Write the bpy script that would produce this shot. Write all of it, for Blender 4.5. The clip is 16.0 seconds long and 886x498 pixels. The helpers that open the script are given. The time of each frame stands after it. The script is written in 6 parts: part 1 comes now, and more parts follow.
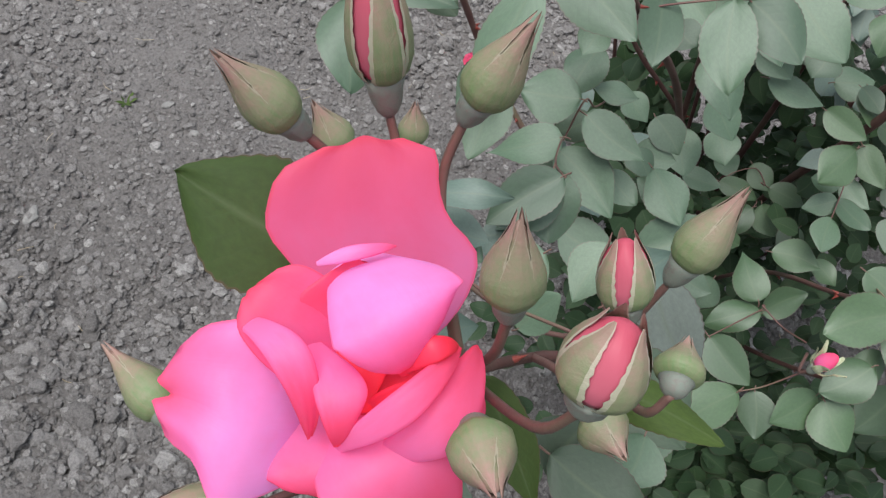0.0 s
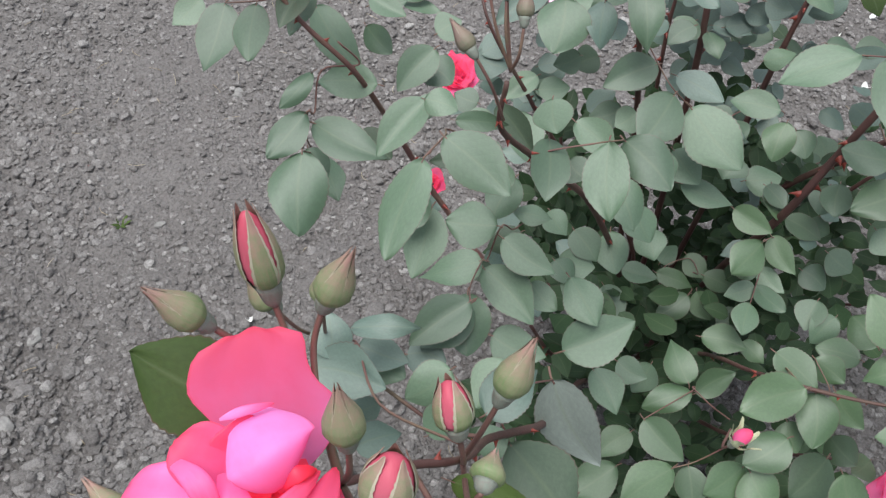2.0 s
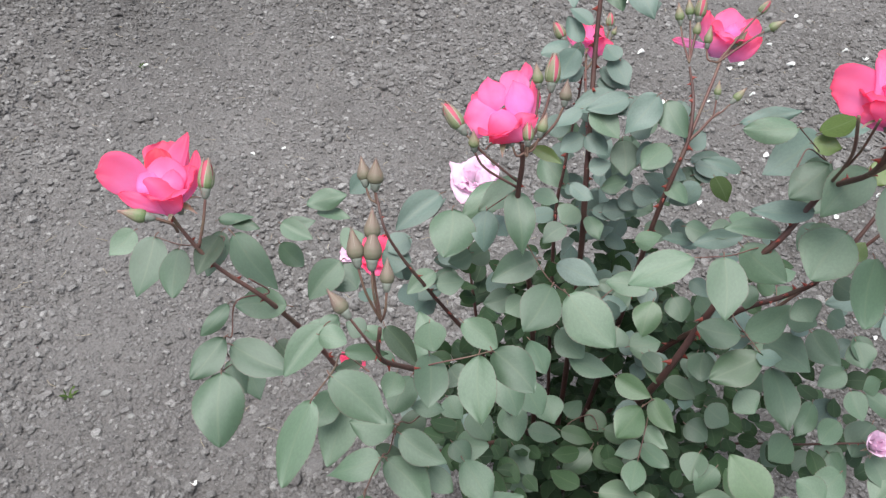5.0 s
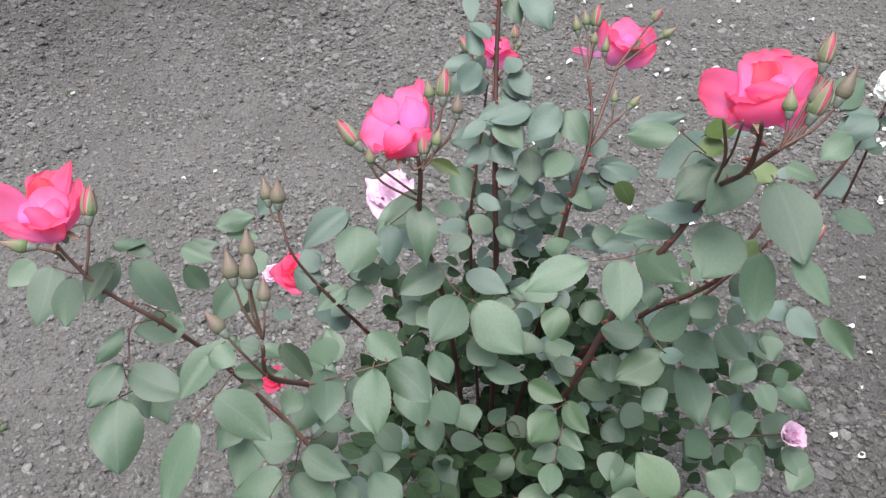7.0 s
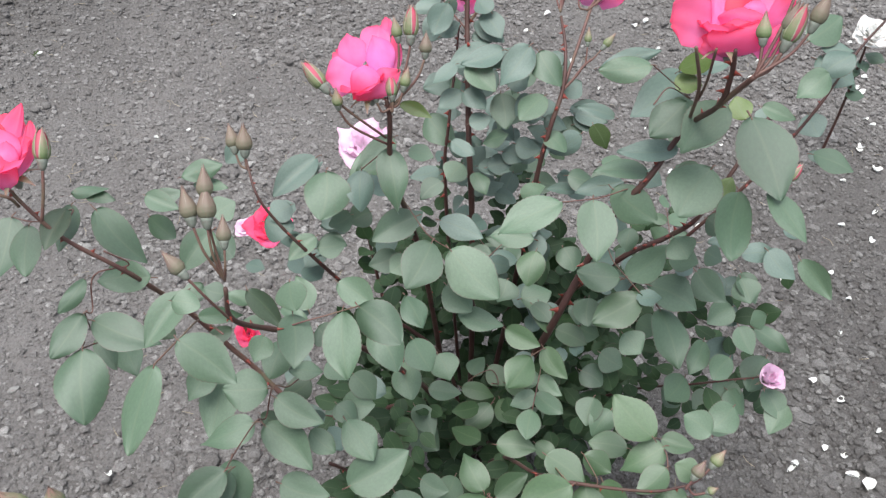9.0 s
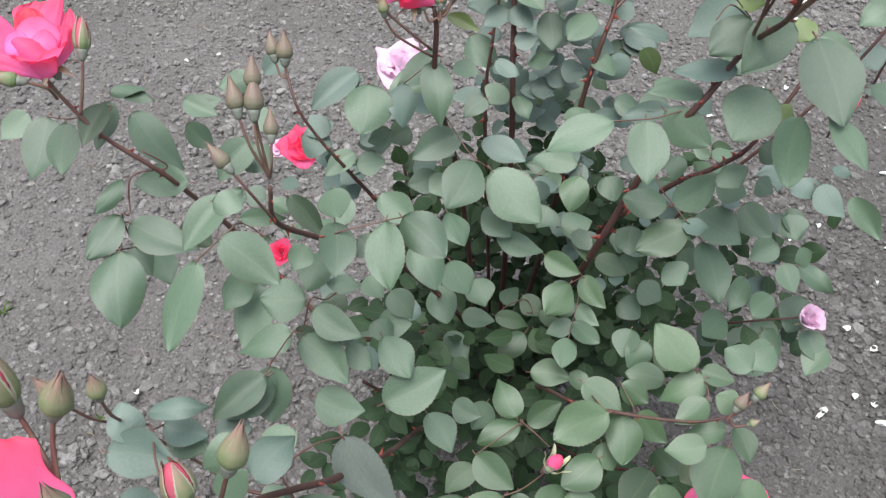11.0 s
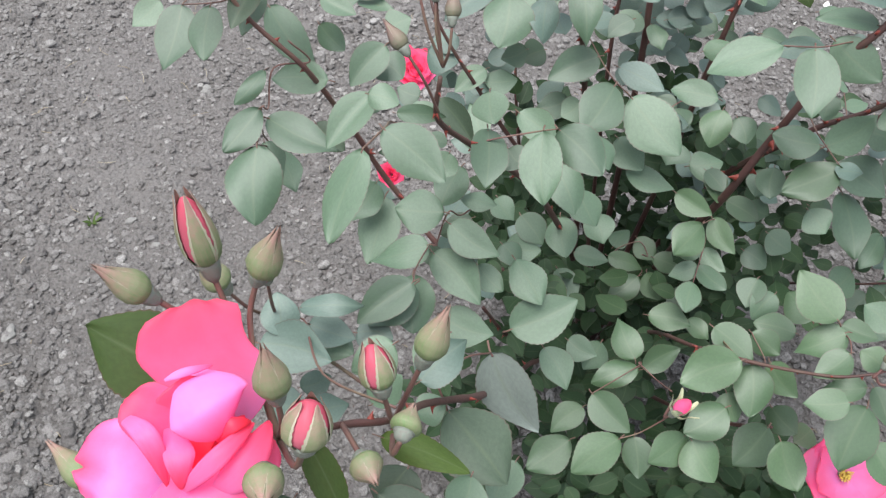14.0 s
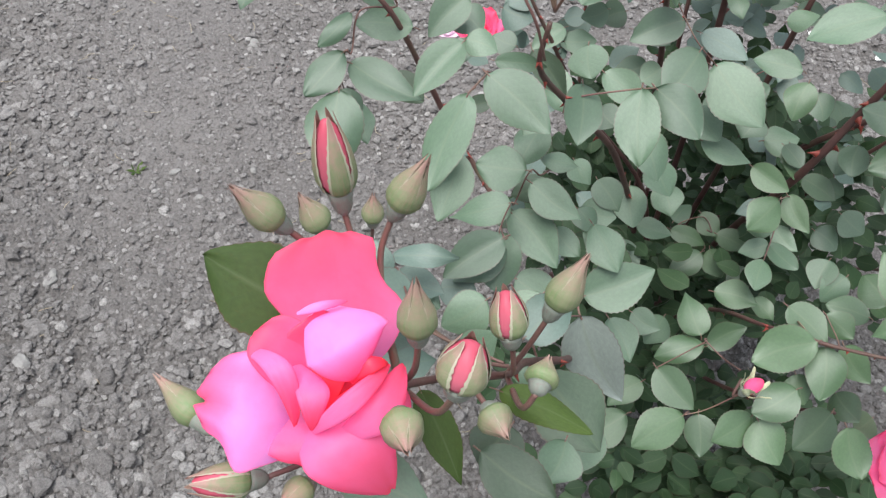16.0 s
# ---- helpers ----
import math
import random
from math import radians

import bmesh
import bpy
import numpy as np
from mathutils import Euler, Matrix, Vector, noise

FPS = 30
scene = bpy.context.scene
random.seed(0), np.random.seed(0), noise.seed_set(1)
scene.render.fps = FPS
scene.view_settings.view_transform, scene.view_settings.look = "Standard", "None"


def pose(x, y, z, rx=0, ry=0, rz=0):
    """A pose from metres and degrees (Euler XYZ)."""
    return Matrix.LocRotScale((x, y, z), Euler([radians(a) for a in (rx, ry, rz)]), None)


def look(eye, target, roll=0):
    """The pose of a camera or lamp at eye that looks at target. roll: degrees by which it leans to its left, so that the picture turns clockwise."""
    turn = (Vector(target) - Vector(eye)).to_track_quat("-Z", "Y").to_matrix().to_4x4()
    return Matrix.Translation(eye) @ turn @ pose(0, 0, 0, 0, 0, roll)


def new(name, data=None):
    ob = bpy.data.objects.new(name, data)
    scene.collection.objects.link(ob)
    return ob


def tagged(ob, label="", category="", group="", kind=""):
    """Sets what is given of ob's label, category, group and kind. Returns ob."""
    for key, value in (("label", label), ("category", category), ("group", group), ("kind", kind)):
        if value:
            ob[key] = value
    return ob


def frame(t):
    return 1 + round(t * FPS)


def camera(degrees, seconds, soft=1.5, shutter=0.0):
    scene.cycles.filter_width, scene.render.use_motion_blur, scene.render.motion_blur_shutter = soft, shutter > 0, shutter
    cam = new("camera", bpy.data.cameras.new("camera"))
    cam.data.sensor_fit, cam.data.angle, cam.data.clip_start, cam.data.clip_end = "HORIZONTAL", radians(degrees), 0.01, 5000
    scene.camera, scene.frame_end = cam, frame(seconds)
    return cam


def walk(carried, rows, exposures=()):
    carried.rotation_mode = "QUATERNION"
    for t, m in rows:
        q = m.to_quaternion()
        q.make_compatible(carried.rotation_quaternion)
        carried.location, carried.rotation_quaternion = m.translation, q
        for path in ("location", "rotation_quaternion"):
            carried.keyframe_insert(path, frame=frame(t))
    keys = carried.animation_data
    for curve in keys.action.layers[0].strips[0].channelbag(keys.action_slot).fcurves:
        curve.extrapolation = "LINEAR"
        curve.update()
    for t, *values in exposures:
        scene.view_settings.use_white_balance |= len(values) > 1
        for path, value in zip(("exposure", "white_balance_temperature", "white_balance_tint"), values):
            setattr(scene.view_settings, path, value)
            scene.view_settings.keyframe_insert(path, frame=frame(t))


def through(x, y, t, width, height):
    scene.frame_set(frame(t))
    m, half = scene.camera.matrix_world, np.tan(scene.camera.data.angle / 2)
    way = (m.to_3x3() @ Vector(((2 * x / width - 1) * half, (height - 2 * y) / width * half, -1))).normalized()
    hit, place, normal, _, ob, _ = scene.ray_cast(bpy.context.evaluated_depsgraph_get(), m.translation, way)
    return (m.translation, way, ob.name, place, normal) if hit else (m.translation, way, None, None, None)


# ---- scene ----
cam = camera(53.5, 16.0, soft=1.3)
PATH = [
    (0, (0.069, 0.059, 1.173), (0.107, 1.149, -0.503), 11.8),
    (0.5, (0.077, 0.055, 1.187), (0.103, 1.173, -0.466), 11.0),
    (1, (0.087, 0.051, 1.215), (0.100, 1.221, -0.405), 8.8),
    (1.5, (0.1, 0.039, 1.241), (0.1, 1.246, -0.354), 7.6),
    (2, (0.111, 0.031, 1.269), (0.113, 1.268, -0.302), 6.6),
    (2.5, (0.117, 0.033, 1.297), (0.136, 1.296, -0.255), 6.6),
    (3, (0.125, 0.035, 1.326), (0.149, 1.345, -0.184), 6.5),
    (3.5, (0.134, 0.029, 1.353), (0.163, 1.373, -0.128), 6.0),
    (4, (0.139, 0.025, 1.369), (0.177, 1.393, -0.089), 5.9),
    (4.5, (0.147, 0.019, 1.392), (0.196, 1.421, -0.034), 5.5),
    (5, (0.155, 0.017, 1.41), (0.229, 1.448, 0.014), 5.7),
    (5.2, (0.163, 0.018, 1.421), (0.247, 1.455, 0.033), 5.6),
    (7.3, (0.214, 0.006, 1.422), (0.392, 1.457, 0.057), 5.3),
    (7.5, (0.215, 0.006, 1.427), (0.401, 1.448, 0.054), 5.2),
    (8, (0.224, 0.003, 1.419), (0.421, 1.432, 0.033), 5.1),
    (8.5, (0.225, 0.004, 1.408), (0.431, 1.412, 0.002), 5.5),
    (9, (0.226, 0.005, 1.397), (0.427, 1.396, -0.026), 5.5),
    (9.2, (0.23, 0.007, 1.396), (0.427, 1.387, -0.039), 5.5),
    (11.3, (0.2, 0.0, 1.351), (0.35, 1.296, -0.165), 6.6),
    (11.5, (0.195, -0.001, 1.346), (0.34, 1.289, -0.175), 6.6),
    (12, (0.182, 0.000, 1.332), (0.309, 1.272, -0.201), 6.7),
    (12.5, (0.172, 0.001, 1.324), (0.276, 1.26, -0.226), 6.9),
    (13, (0.161, 0.004, 1.315), (0.247, 1.252, -0.245), 7.0),
    (13.5, (0.146, 0.004, 1.308), (0.214, 1.243, -0.262), 7.0),
    (14, (0.135, 0.003, 1.299), (0.185, 1.230, -0.278), 7.2),
    (14.5, (0.122, 0.003, 1.291), (0.162, 1.219, -0.296), 7.7),
    (15, (0.111, 0.007, 1.282), (0.142, 1.209, -0.315), 8.0),
    (15.5, (0.100, 0.006, 1.276), (0.123, 1.197, -0.329), 8.6),
    (16, (0.09, 0.003, 1.269), (0.106, 1.18, -0.348), 9.0),
]
walk(cam, [(t, look(eye, target, roll)) for t, eye, target, roll in PATH], [(0.0, 0.54), (1.5, 0.62), (2.5, 0.69), (3.5, 0.80), (5.0, 0.82), (7.5, 0.80), (9.0, 0.83), (12.0, 0.85), (13.0, 0.95), (14.0, 0.97), (16.0, 0.95)])

# ---- daylight: overcast sky, soft high sun ----
world = bpy.data.worlds.new("overcast_sky")
scene.world = world
world.use_nodes = True
wn = world.node_tree
bg = wn.nodes["Background"]
sky = wn.nodes.new("ShaderNodeTexSky")
sky.sky_type = "NISHITA"
sky.sun_disc = False
sky.sun_elevation = radians(73)
sky.sun_rotation = radians(-133)
haze = wn.nodes.new("ShaderNodeMix")
haze.data_type = "RGBA"
haze.inputs["Factor"].default_value = 0.85
# cloud, three times as bright overhead as at the horizon
way = wn.nodes.new("ShaderNodeTexCoord")
split = wn.nodes.new("ShaderNodeSeparateXYZ")
wn.links.new(way.outputs["Generated"], split.inputs[0])
cloud = wn.nodes.new("ShaderNodeMix")
cloud.data_type = "RGBA"
cloud.inputs["A"].default_value = (2.8, 3.1, 3.6, 1)
cloud.inputs["B"].default_value = (15.6, 17.2, 19.4, 1)
wn.links.new(split.outputs["Z"], cloud.inputs["Factor"])
wn.links.new(cloud.outputs["Result"], haze.inputs["B"])
wn.links.new(sky.outputs["Color"], haze.inputs["A"])
wn.links.new(haze.outputs["Result"], bg.inputs["Color"])
bg.inputs["Strength"].default_value = 0.062

sun = new("sun", bpy.data.lights.new("sun", "SUN"))
sun.data.energy = 2.9
sun.data.angle = radians(36)
sun.data.color = (1.0, 0.985, 0.96)
sun.matrix_world = look((-1.0, -0.4, 6.0), (0.3, 0.8, 0.0))


# ---- materials ----
def material(name, rough=0.6, spec=0.4):
    m = bpy.data.materials.new(name)
    m.use_nodes = True
    b = m.node_tree.nodes["Principled BSDF"]
    b.inputs["Roughness"].default_value = rough
    b.inputs["Specular IOR Level"].default_value = spec
    return m, m.node_tree, b


def node(tree, kind, **values):
    n = tree.nodes.new(kind)
    for key, value in values.items():
        n.inputs[key.replace("_", " ")].default_value = value
    return n


def ramp(tree, source, stops):
    r = tree.nodes.new("ShaderNodeValToRGB")
    while len(r.color_ramp.elements) < len(stops):
        r.color_ramp.elements.new(0.5)
    for e, (place, colour) in zip(r.color_ramp.elements, stops):
        e.position, e.color = place, (*colour, 1)
    tree.links.new(source, r.inputs["Fac"])
    return r.outputs["Color"]


def mixed(tree, factor, a, b, blend="MIX"):
    m = tree.nodes.new("ShaderNodeMix")
    m.data_type, m.blend_type = "RGBA", blend
    for socket, value in (("Factor", factor), ("A", a), ("B", b)):
        if isinstance(value, (int, float)):
            m.inputs[socket].default_value = value
        elif isinstance(value, tuple):
            m.inputs[socket].default_value = (*value, 1)
        else:
            tree.links.new(value, m.inputs[socket])
    return m.outputs["Result"]


def maths(tree, op, a, b=0.0):
    m = tree.nodes.new("ShaderNodeMath")
    m.operation = op
    for i, value in enumerate((a, b)):
        if isinstance(value, (int, float)):
            m.inputs[i].default_value = value
        else:
            tree.links.new(value, m.inputs[i])
    return m.outputs[0]


def noise_of(tree, scale, detail=4.0, rough=0.6, coords="Object"):
    tc = tree.nodes.new("ShaderNodeTexCoord")
    n = node(tree, "ShaderNodeTexNoise", Scale=scale, Detail=detail, Roughness=rough)
    tree.links.new(tc.outputs[coords], n.inputs["Vector"])
    return n.outputs["Fac"]


def bumped(tree, bsdf, height, strength, distance):
    b = node(tree, "ShaderNodeBump", Strength=strength, Distance=distance)
    tree.links.new(height, b.inputs["Height"])
    tree.links.new(b.outputs["Normal"], bsdf.inputs["Normal"])


def leaf_material(name, dark, mid, pale, rough, gloss=0.95):
    m, t, b = material(name, rough, gloss)
    b.inputs["Sheen Weight"].default_value = 0.12 * gloss
    b.inputs["Sheen Roughness"].default_value = 0.45
    b.inputs["Sheen Tint"].default_value = (0.80, 0.95, 0.95, 1)
    uv = t.nodes.new("ShaderNodeUVMap")
    sep = t.nodes.new("ShaderNodeSeparateXYZ")
    t.links.new(uv.outputs["UV"], sep.inputs[0])
    across = maths(t, "ABSOLUTE", maths(t, "SUBTRACT", sep.outputs["Y"], 0.5))
    along = maths(t, "SUBTRACT", sep.outputs["X"], maths(t, "MULTIPLY", across, 0.55))
    side = maths(t, "POWER", maths(t, "ABSOLUTE", maths(t, "SINE", maths(t, "MULTIPLY", along, 25.0))), 0.35)
    rib = maths(t, "MINIMUM", maths(t, "MULTIPLY", across, 22.0), 1.0)
    vein = maths(t, "MULTIPLY", side, rib)
    info = t.nodes.new("ShaderNodeObjectInfo")
    isle = t.nodes.new("ShaderNodeNewGeometry")
    pick = maths(t, "FRACT", maths(t, "ADD", info.outputs["Random"], isle.outputs["Random Per Island"]))
    tone = ramp(t, pick, [(0.0, dark), (0.5, mid), (1.0, pale)])
    blotch = noise_of(t, 6.0, 5.0, 0.65, "UV")
    tone = mixed(t, maths(t, "MULTIPLY", blotch, 0.55), tone, mid)
    speck = ramp(t, noise_of(t, 17.0, 6.0, 0.7, "UV"), [(0.3, (0.82, 0.82, 0.84)), (0.7, (1.16, 1.15, 1.14))])
    tone = mixed(t, 1.0, tone, speck, "MULTIPLY")
    tone = mixed(t, maths(t, "MULTIPLY", maths(t, "SUBTRACT", 1.0, rib), 0.22), tone, (0.12, 0.15, 0.075))
    tone = mixed(t, maths(t, "MULTIPLY", maths(t, "SUBTRACT", 1.0, vein), 0.03), tone, (0.07, 0.12, 0.06))
    # reddish rim
    rim = maths(t, "GREATER_THAN", across, 0.482)
    tone = mixed(t, maths(t, "MULTIPLY", rim, 0.55), tone, (0.075, 0.038, 0.032))
    t.links.new(tone, b.inputs["Base Color"])
    height = maths(t, "ADD", maths(t, "MULTIPLY", vein, 0.45), maths(t, "MULTIPLY", noise_of(t, 30.0, 3.0, 0.6, "UV"), 0.3))
    bumped(t, b, height, 0.10, 0.0010)
    tl = t.nodes.new("ShaderNodeBsdfTranslucent")
    t.links.new(mixed(t, 0.5, tone, (0.08, 0.15, 0.025)), tl.inputs["Color"])
    mix = node(t, "ShaderNodeMixShader", Fac=0.10)
    t.links.new(b.outputs[0], mix.inputs[1])
    t.links.new(tl.outputs[0], mix.inputs[2])
    t.links.new(mix.outputs[0], t.nodes["Material Output"].inputs["Surface"])
    return m


LEAF = leaf_material("rose_leaf", (0.026, 0.058, 0.027), (0.051, 0.100, 0.050), (0.088, 0.146, 0.083), 0.58)
# greener, less waxy leaf, darkened in colour for the shade inside the bush
GREEN = leaf_material("inner_shade_leaf", (0.012, 0.030, 0.011), (0.022, 0.049, 0.018), (0.038, 0.074, 0.029), 0.60, 0.3)
YOUNG = leaf_material("young_leaf", (0.023, 0.054, 0.018), (0.038, 0.083, 0.029), (0.059, 0.113, 0.042), 0.56)
BLUISH = leaf_material("bluish_leaf", (0.095, 0.120, 0.100), (0.132, 0.160, 0.138), (0.165, 0.192, 0.168), 0.55)
LIME = leaf_material("olive_leaf", (0.024, 0.044, 0.009), (0.036, 0.062, 0.012), (0.060, 0.094, 0.018), 0.70, 0.25)
FRESH = leaf_material("lime_leaf", (0.065, 0.105, 0.014), (0.09, 0.14, 0.02), (0.13, 0.18, 0.03), 0.6)
# pale grey leaf: sky light on the upper leaves is put into its colour
AQUA = leaf_material("skylit_grey_leaf", (0.043, 0.082, 0.060), (0.070, 0.117, 0.089), (0.102, 0.155, 0.124), 0.60)
# dusky leaf: shade on the near leaves is put into the darker tone
DUSKY = leaf_material("shade_toned_leaf", (0.030, 0.048, 0.028), (0.042, 0.066, 0.039), (0.055, 0.082, 0.050), 0.55, 0.45)


def petal_material(name, deep, main, light, through=0.35):
    m, t, b = material(name, 0.5, 0.3)
    uv = t.nodes.new("ShaderNodeUVMap")
    sep = t.nodes.new("ShaderNodeSeparateXYZ")
    t.links.new(uv.outputs["UV"], sep.inputs[0])
    mott = noise_of(t, 3.0, 4.0, 0.6, "UV")
    fac = maths(t, "ADD", maths(t, "MULTIPLY", sep.outputs["Y"], 0.75), maths(t, "MULTIPLY", mott, 0.3))
    tone = ramp(t, fac, [(0.30, light), (0.70, main), (1.0, deep)])
    # the thin deeper rim
    brim = maths(t, "MAXIMUM", maths(t, "MULTIPLY", maths(t, "ABSOLUTE", maths(t, "SUBTRACT", sep.outputs["X"], 0.5)), 2.0), sep.outputs["Y"])
    brim = ramp(t, brim, [(0.955, (0, 0, 0)), (0.99, (0.5, 0.5, 0.5))])
    tone = mixed(t, brim, tone, tuple(c * k for c, k in zip(deep, (1.0, 0.75, 0.7))))
    t.links.new(tone, b.inputs["Base Color"])
    st = t.nodes.new("ShaderNodeMapping")
    st.inputs["Scale"].default_value = (38, 2.5, 1)
    t.links.new(uv.outputs["UV"], st.inputs["Vector"])
    lines = node(t, "ShaderNodeTexNoise", Scale=1.0, Detail=3.0)
    t.links.new(st.outputs[0], lines.inputs["Vector"])
    bumped(t, b, lines.outputs["Fac"], 0.12, 0.0008)
    tl = t.nodes.new("ShaderNodeBsdfTranslucent")
    t.links.new(tone, tl.inputs["Color"])
    mix = node(t, "ShaderNodeMixShader", Fac=through)
    t.links.new(b.outputs[0], mix.inputs[1])
    t.links.new(tl.outputs[0], mix.inputs[2])
    t.links.new(mix.outputs[0], t.nodes["Material Output"].inputs["Surface"])
    return m


PINK = petal_material("pink_petal", (0.95, 0.10, 0.19), (0.95, 0.14, 0.305), (0.95, 0.26, 0.57), 0.58)
REVERSE = petal_material("petal_reverse", (0.95, 0.12, 0.24), (0.95, 0.20, 0.48), (0.94, 0.36, 0.82), 0.46)
ORCHID = petal_material("orchid_petal", (0.95, 0.12, 0.24), (0.95, 0.20, 0.44), (0.95, 0.36, 0.72), 0.54)
CORAL = petal_material("bud_petal", (0.46, 0.075, 0.115), (0.52, 0.085, 0.13), (0.54, 0.13, 0.18), 0.25)
# red inner faces, deepened in colour for the bounced light between petals
CRIMSON = petal_material("inner_petal", (0.90, 0.028, 0.06), (0.90, 0.035, 0.08), (0.88, 0.05, 0.11), 0.2)
LILAC = petal_material("faded_petal", (0.82, 0.52, 0.70), (0.85, 0.63, 0.78), (0.88, 0.76, 0.84))
WHITE = petal_material("white_petal", (0.82, 0.82, 0.80), (0.85, 0.85, 0.83), (0.86, 0.86, 0.80))


def stem_material(name, a, b_, c, rough=0.55):
    m, t, b = material(name, rough, 0.4)
    tone = ramp(t, noise_of(t, 22.0, 5.0, 0.65), [(0.3, a), (0.5, b_), (0.72, c)])
    t.links.new(tone, b.inputs["Base Color"])
    bumped(t, b, noise_of(t, 260.0, 4.0), 0.3, 0.001)
    return m


CANE = stem_material("cane_bark", (0.046, 0.024, 0.020), (0.076, 0.034, 0.029), (0.098, 0.068, 0.050))
SHOOT = stem_material("young_shoot", (0.105, 0.045, 0.042), (0.135, 0.072, 0.058), (0.130, 0.115, 0.066))
PRICKLE = stem_material("prickle", (0.15, 0.022, 0.016), (0.20, 0.032, 0.022), (0.14, 0.05, 0.03), 0.4)
def sepal_material(name, margin, cream, tones=((0.118, 0.180, 0.074), (0.165, 0.185, 0.100), (0.285, 0.165, 0.140))):
    """Green at the base, flushed brownish pink to the tip, with a pale margin."""
    m, sp_, sq_ = material(name, 0.55, 0.35)
    sp_uv = sp_.nodes.new("ShaderNodeUVMap")
    sp_xy = sp_.nodes.new("ShaderNodeSeparateXYZ")
    sp_.links.new(sp_uv.outputs["UV"], sp_xy.inputs[0])
    sp_tone = ramp(sp_, maths(sp_, "ADD", sp_xy.outputs["Y"], maths(sp_, "MULTIPLY", maths(sp_, "SUBTRACT", noise_of(sp_, 9.0, 4.0), 0.5), 0.9)),
                   [(0.2, tones[0]), (0.5, tones[1]), (0.88, tones[2])])
    sp_st = sp_.nodes.new("ShaderNodeMapping")
    sp_st.inputs["Scale"].default_value = (9, 1.6, 1)
    sp_.links.new(sp_uv.outputs["UV"], sp_st.inputs["Vector"])
    sp_line = node(sp_, "ShaderNodeTexNoise", Scale=1.0, Detail=4.0)
    sp_.links.new(sp_st.outputs[0], sp_line.inputs["Vector"])
    sp_flush = ramp(sp_, sp_line.outputs["Fac"], [(0.44, (0, 0, 0)), (0.72, (0.5, 0.5, 0.5))])
    sp_tone = mixed(sp_, sp_flush, sp_tone, tuple(0.5 * (a + b) for a, b in zip(tones[1], tones[2])))
    sp_edge = maths(sp_, "GREATER_THAN", maths(sp_, "ABSOLUTE", maths(sp_, "SUBTRACT", sp_xy.outputs["X"], 0.5)), margin)
    sp_info = sp_.nodes.new("ShaderNodeObjectInfo")
    sp_tone = mixed(sp_, maths(sp_, "MULTIPLY", sp_info.outputs["Random"], 0.3), sp_tone, (0.190, 0.165, 0.105))
    sp_.links.new(mixed(sp_, maths(sp_, "MULTIPLY", sp_edge, cream), sp_tone, (0.46, 0.42, 0.34)), sq_.inputs["Base Color"])
    bumped(sp_, sq_, noise_of(sp_, 40.0, 3.0), 0.2, 0.001)
    return m


SEPAL = sepal_material("sepal", 0.44, 0.22)
SEPAL_EDGED = sepal_material("edged_sepal", 0.38, 0.45)
SEPAL_BROWN = sepal_material("brown_sepal", 0.44, 0.22, ((0.118, 0.122, 0.080), (0.148, 0.112, 0.088), (0.180, 0.105, 0.095)))
HIP = stem_material("hip", (0.150, 0.178, 0.145), (0.165, 0.182, 0.150), (0.165, 0.140, 0.122))
STAMEN = stem_material("stamen", (0.6, 0.42, 0.08), (0.7, 0.5, 0.1), (0.5, 0.3, 0.05))

STRAW = stem_material("straw", (0.22, 0.17, 0.11), (0.34, 0.28, 0.19), (0.48, 0.42, 0.32), 0.8)

SOIL, st_, sb_ = material("soil", 0.92, 0.15)
patch = ramp(st_, noise_of(st_, 2.2, 5.0, 0.6), [(0.3, (0.155, 0.144, 0.139)), (0.55, (0.195, 0.182, 0.176)), (0.8, (0.232, 0.218, 0.21))])
grit = ramp(st_, noise_of(st_, 150.0, 6.0, 0.7), [(0.25, (0.55, 0.545, 0.54)), (0.5, (0.95, 0.94, 0.93)), (0.8, (1.2, 1.19, 1.17))])
fleck = ramp(st_, noise_of(st_, 420.0, 2.0, 0.5), [(0.66, (0, 0, 0)), (0.74, (1, 1, 1))])
soil_tone = mixed(st_, 1.0, patch, grit, "MULTIPLY")
soil_tone = mixed(st_, maths(st_, "MULTIPLY", fleck, 0.3), soil_tone, (0.26, 0.25, 0.24))
place = st_.nodes.new("ShaderNodeTexCoord")
crumb = node(st_, "ShaderNodeTexVoronoi", Scale=135.0, Randomness=1.0)
st_.links.new(place.outputs["Object"], crumb.inputs["Vector"])


def soil_stretches(tree):
    """Darker stretches of soil at the far side of the plot and beside the bush, and a paler one."""
    tone = None
    for middle, r0, r1, dark in (((-0.9, 3.0, 0.0), 0.55, 1.0, 0.74), ((1.55, 0.85, 0.0), 0.35, 1.05, 0.70),
                                ((-0.8, 0.42, 0.0), 0.2, 0.7, 0.89), ((-0.1, 1.45, 0.0), 0.3, 0.95, 1.09)):
        tc = tree.nodes.new("ShaderNodeTexCoord")
        far = node(tree, "ShaderNodeVectorMath")
        far.operation = "DISTANCE"
        far.inputs[1].default_value = middle
        tree.links.new(tc.outputs["Object"], far.inputs[0])
        edge = maths(tree, "ADD", far.outputs["Value"], maths(tree, "MULTIPLY", maths(tree, "SUBTRACT", noise_of(tree, 1.6, 5.0, 0.6), 0.5), 1.2))
        one = ramp(tree, edge, [(r0, (dark, dark, dark)), (r1, (1.0, 1.0, 1.0))])
        tone = one if tone is None else mixed(tree, 1.0, tone, one, "MULTIPLY")
    return tone


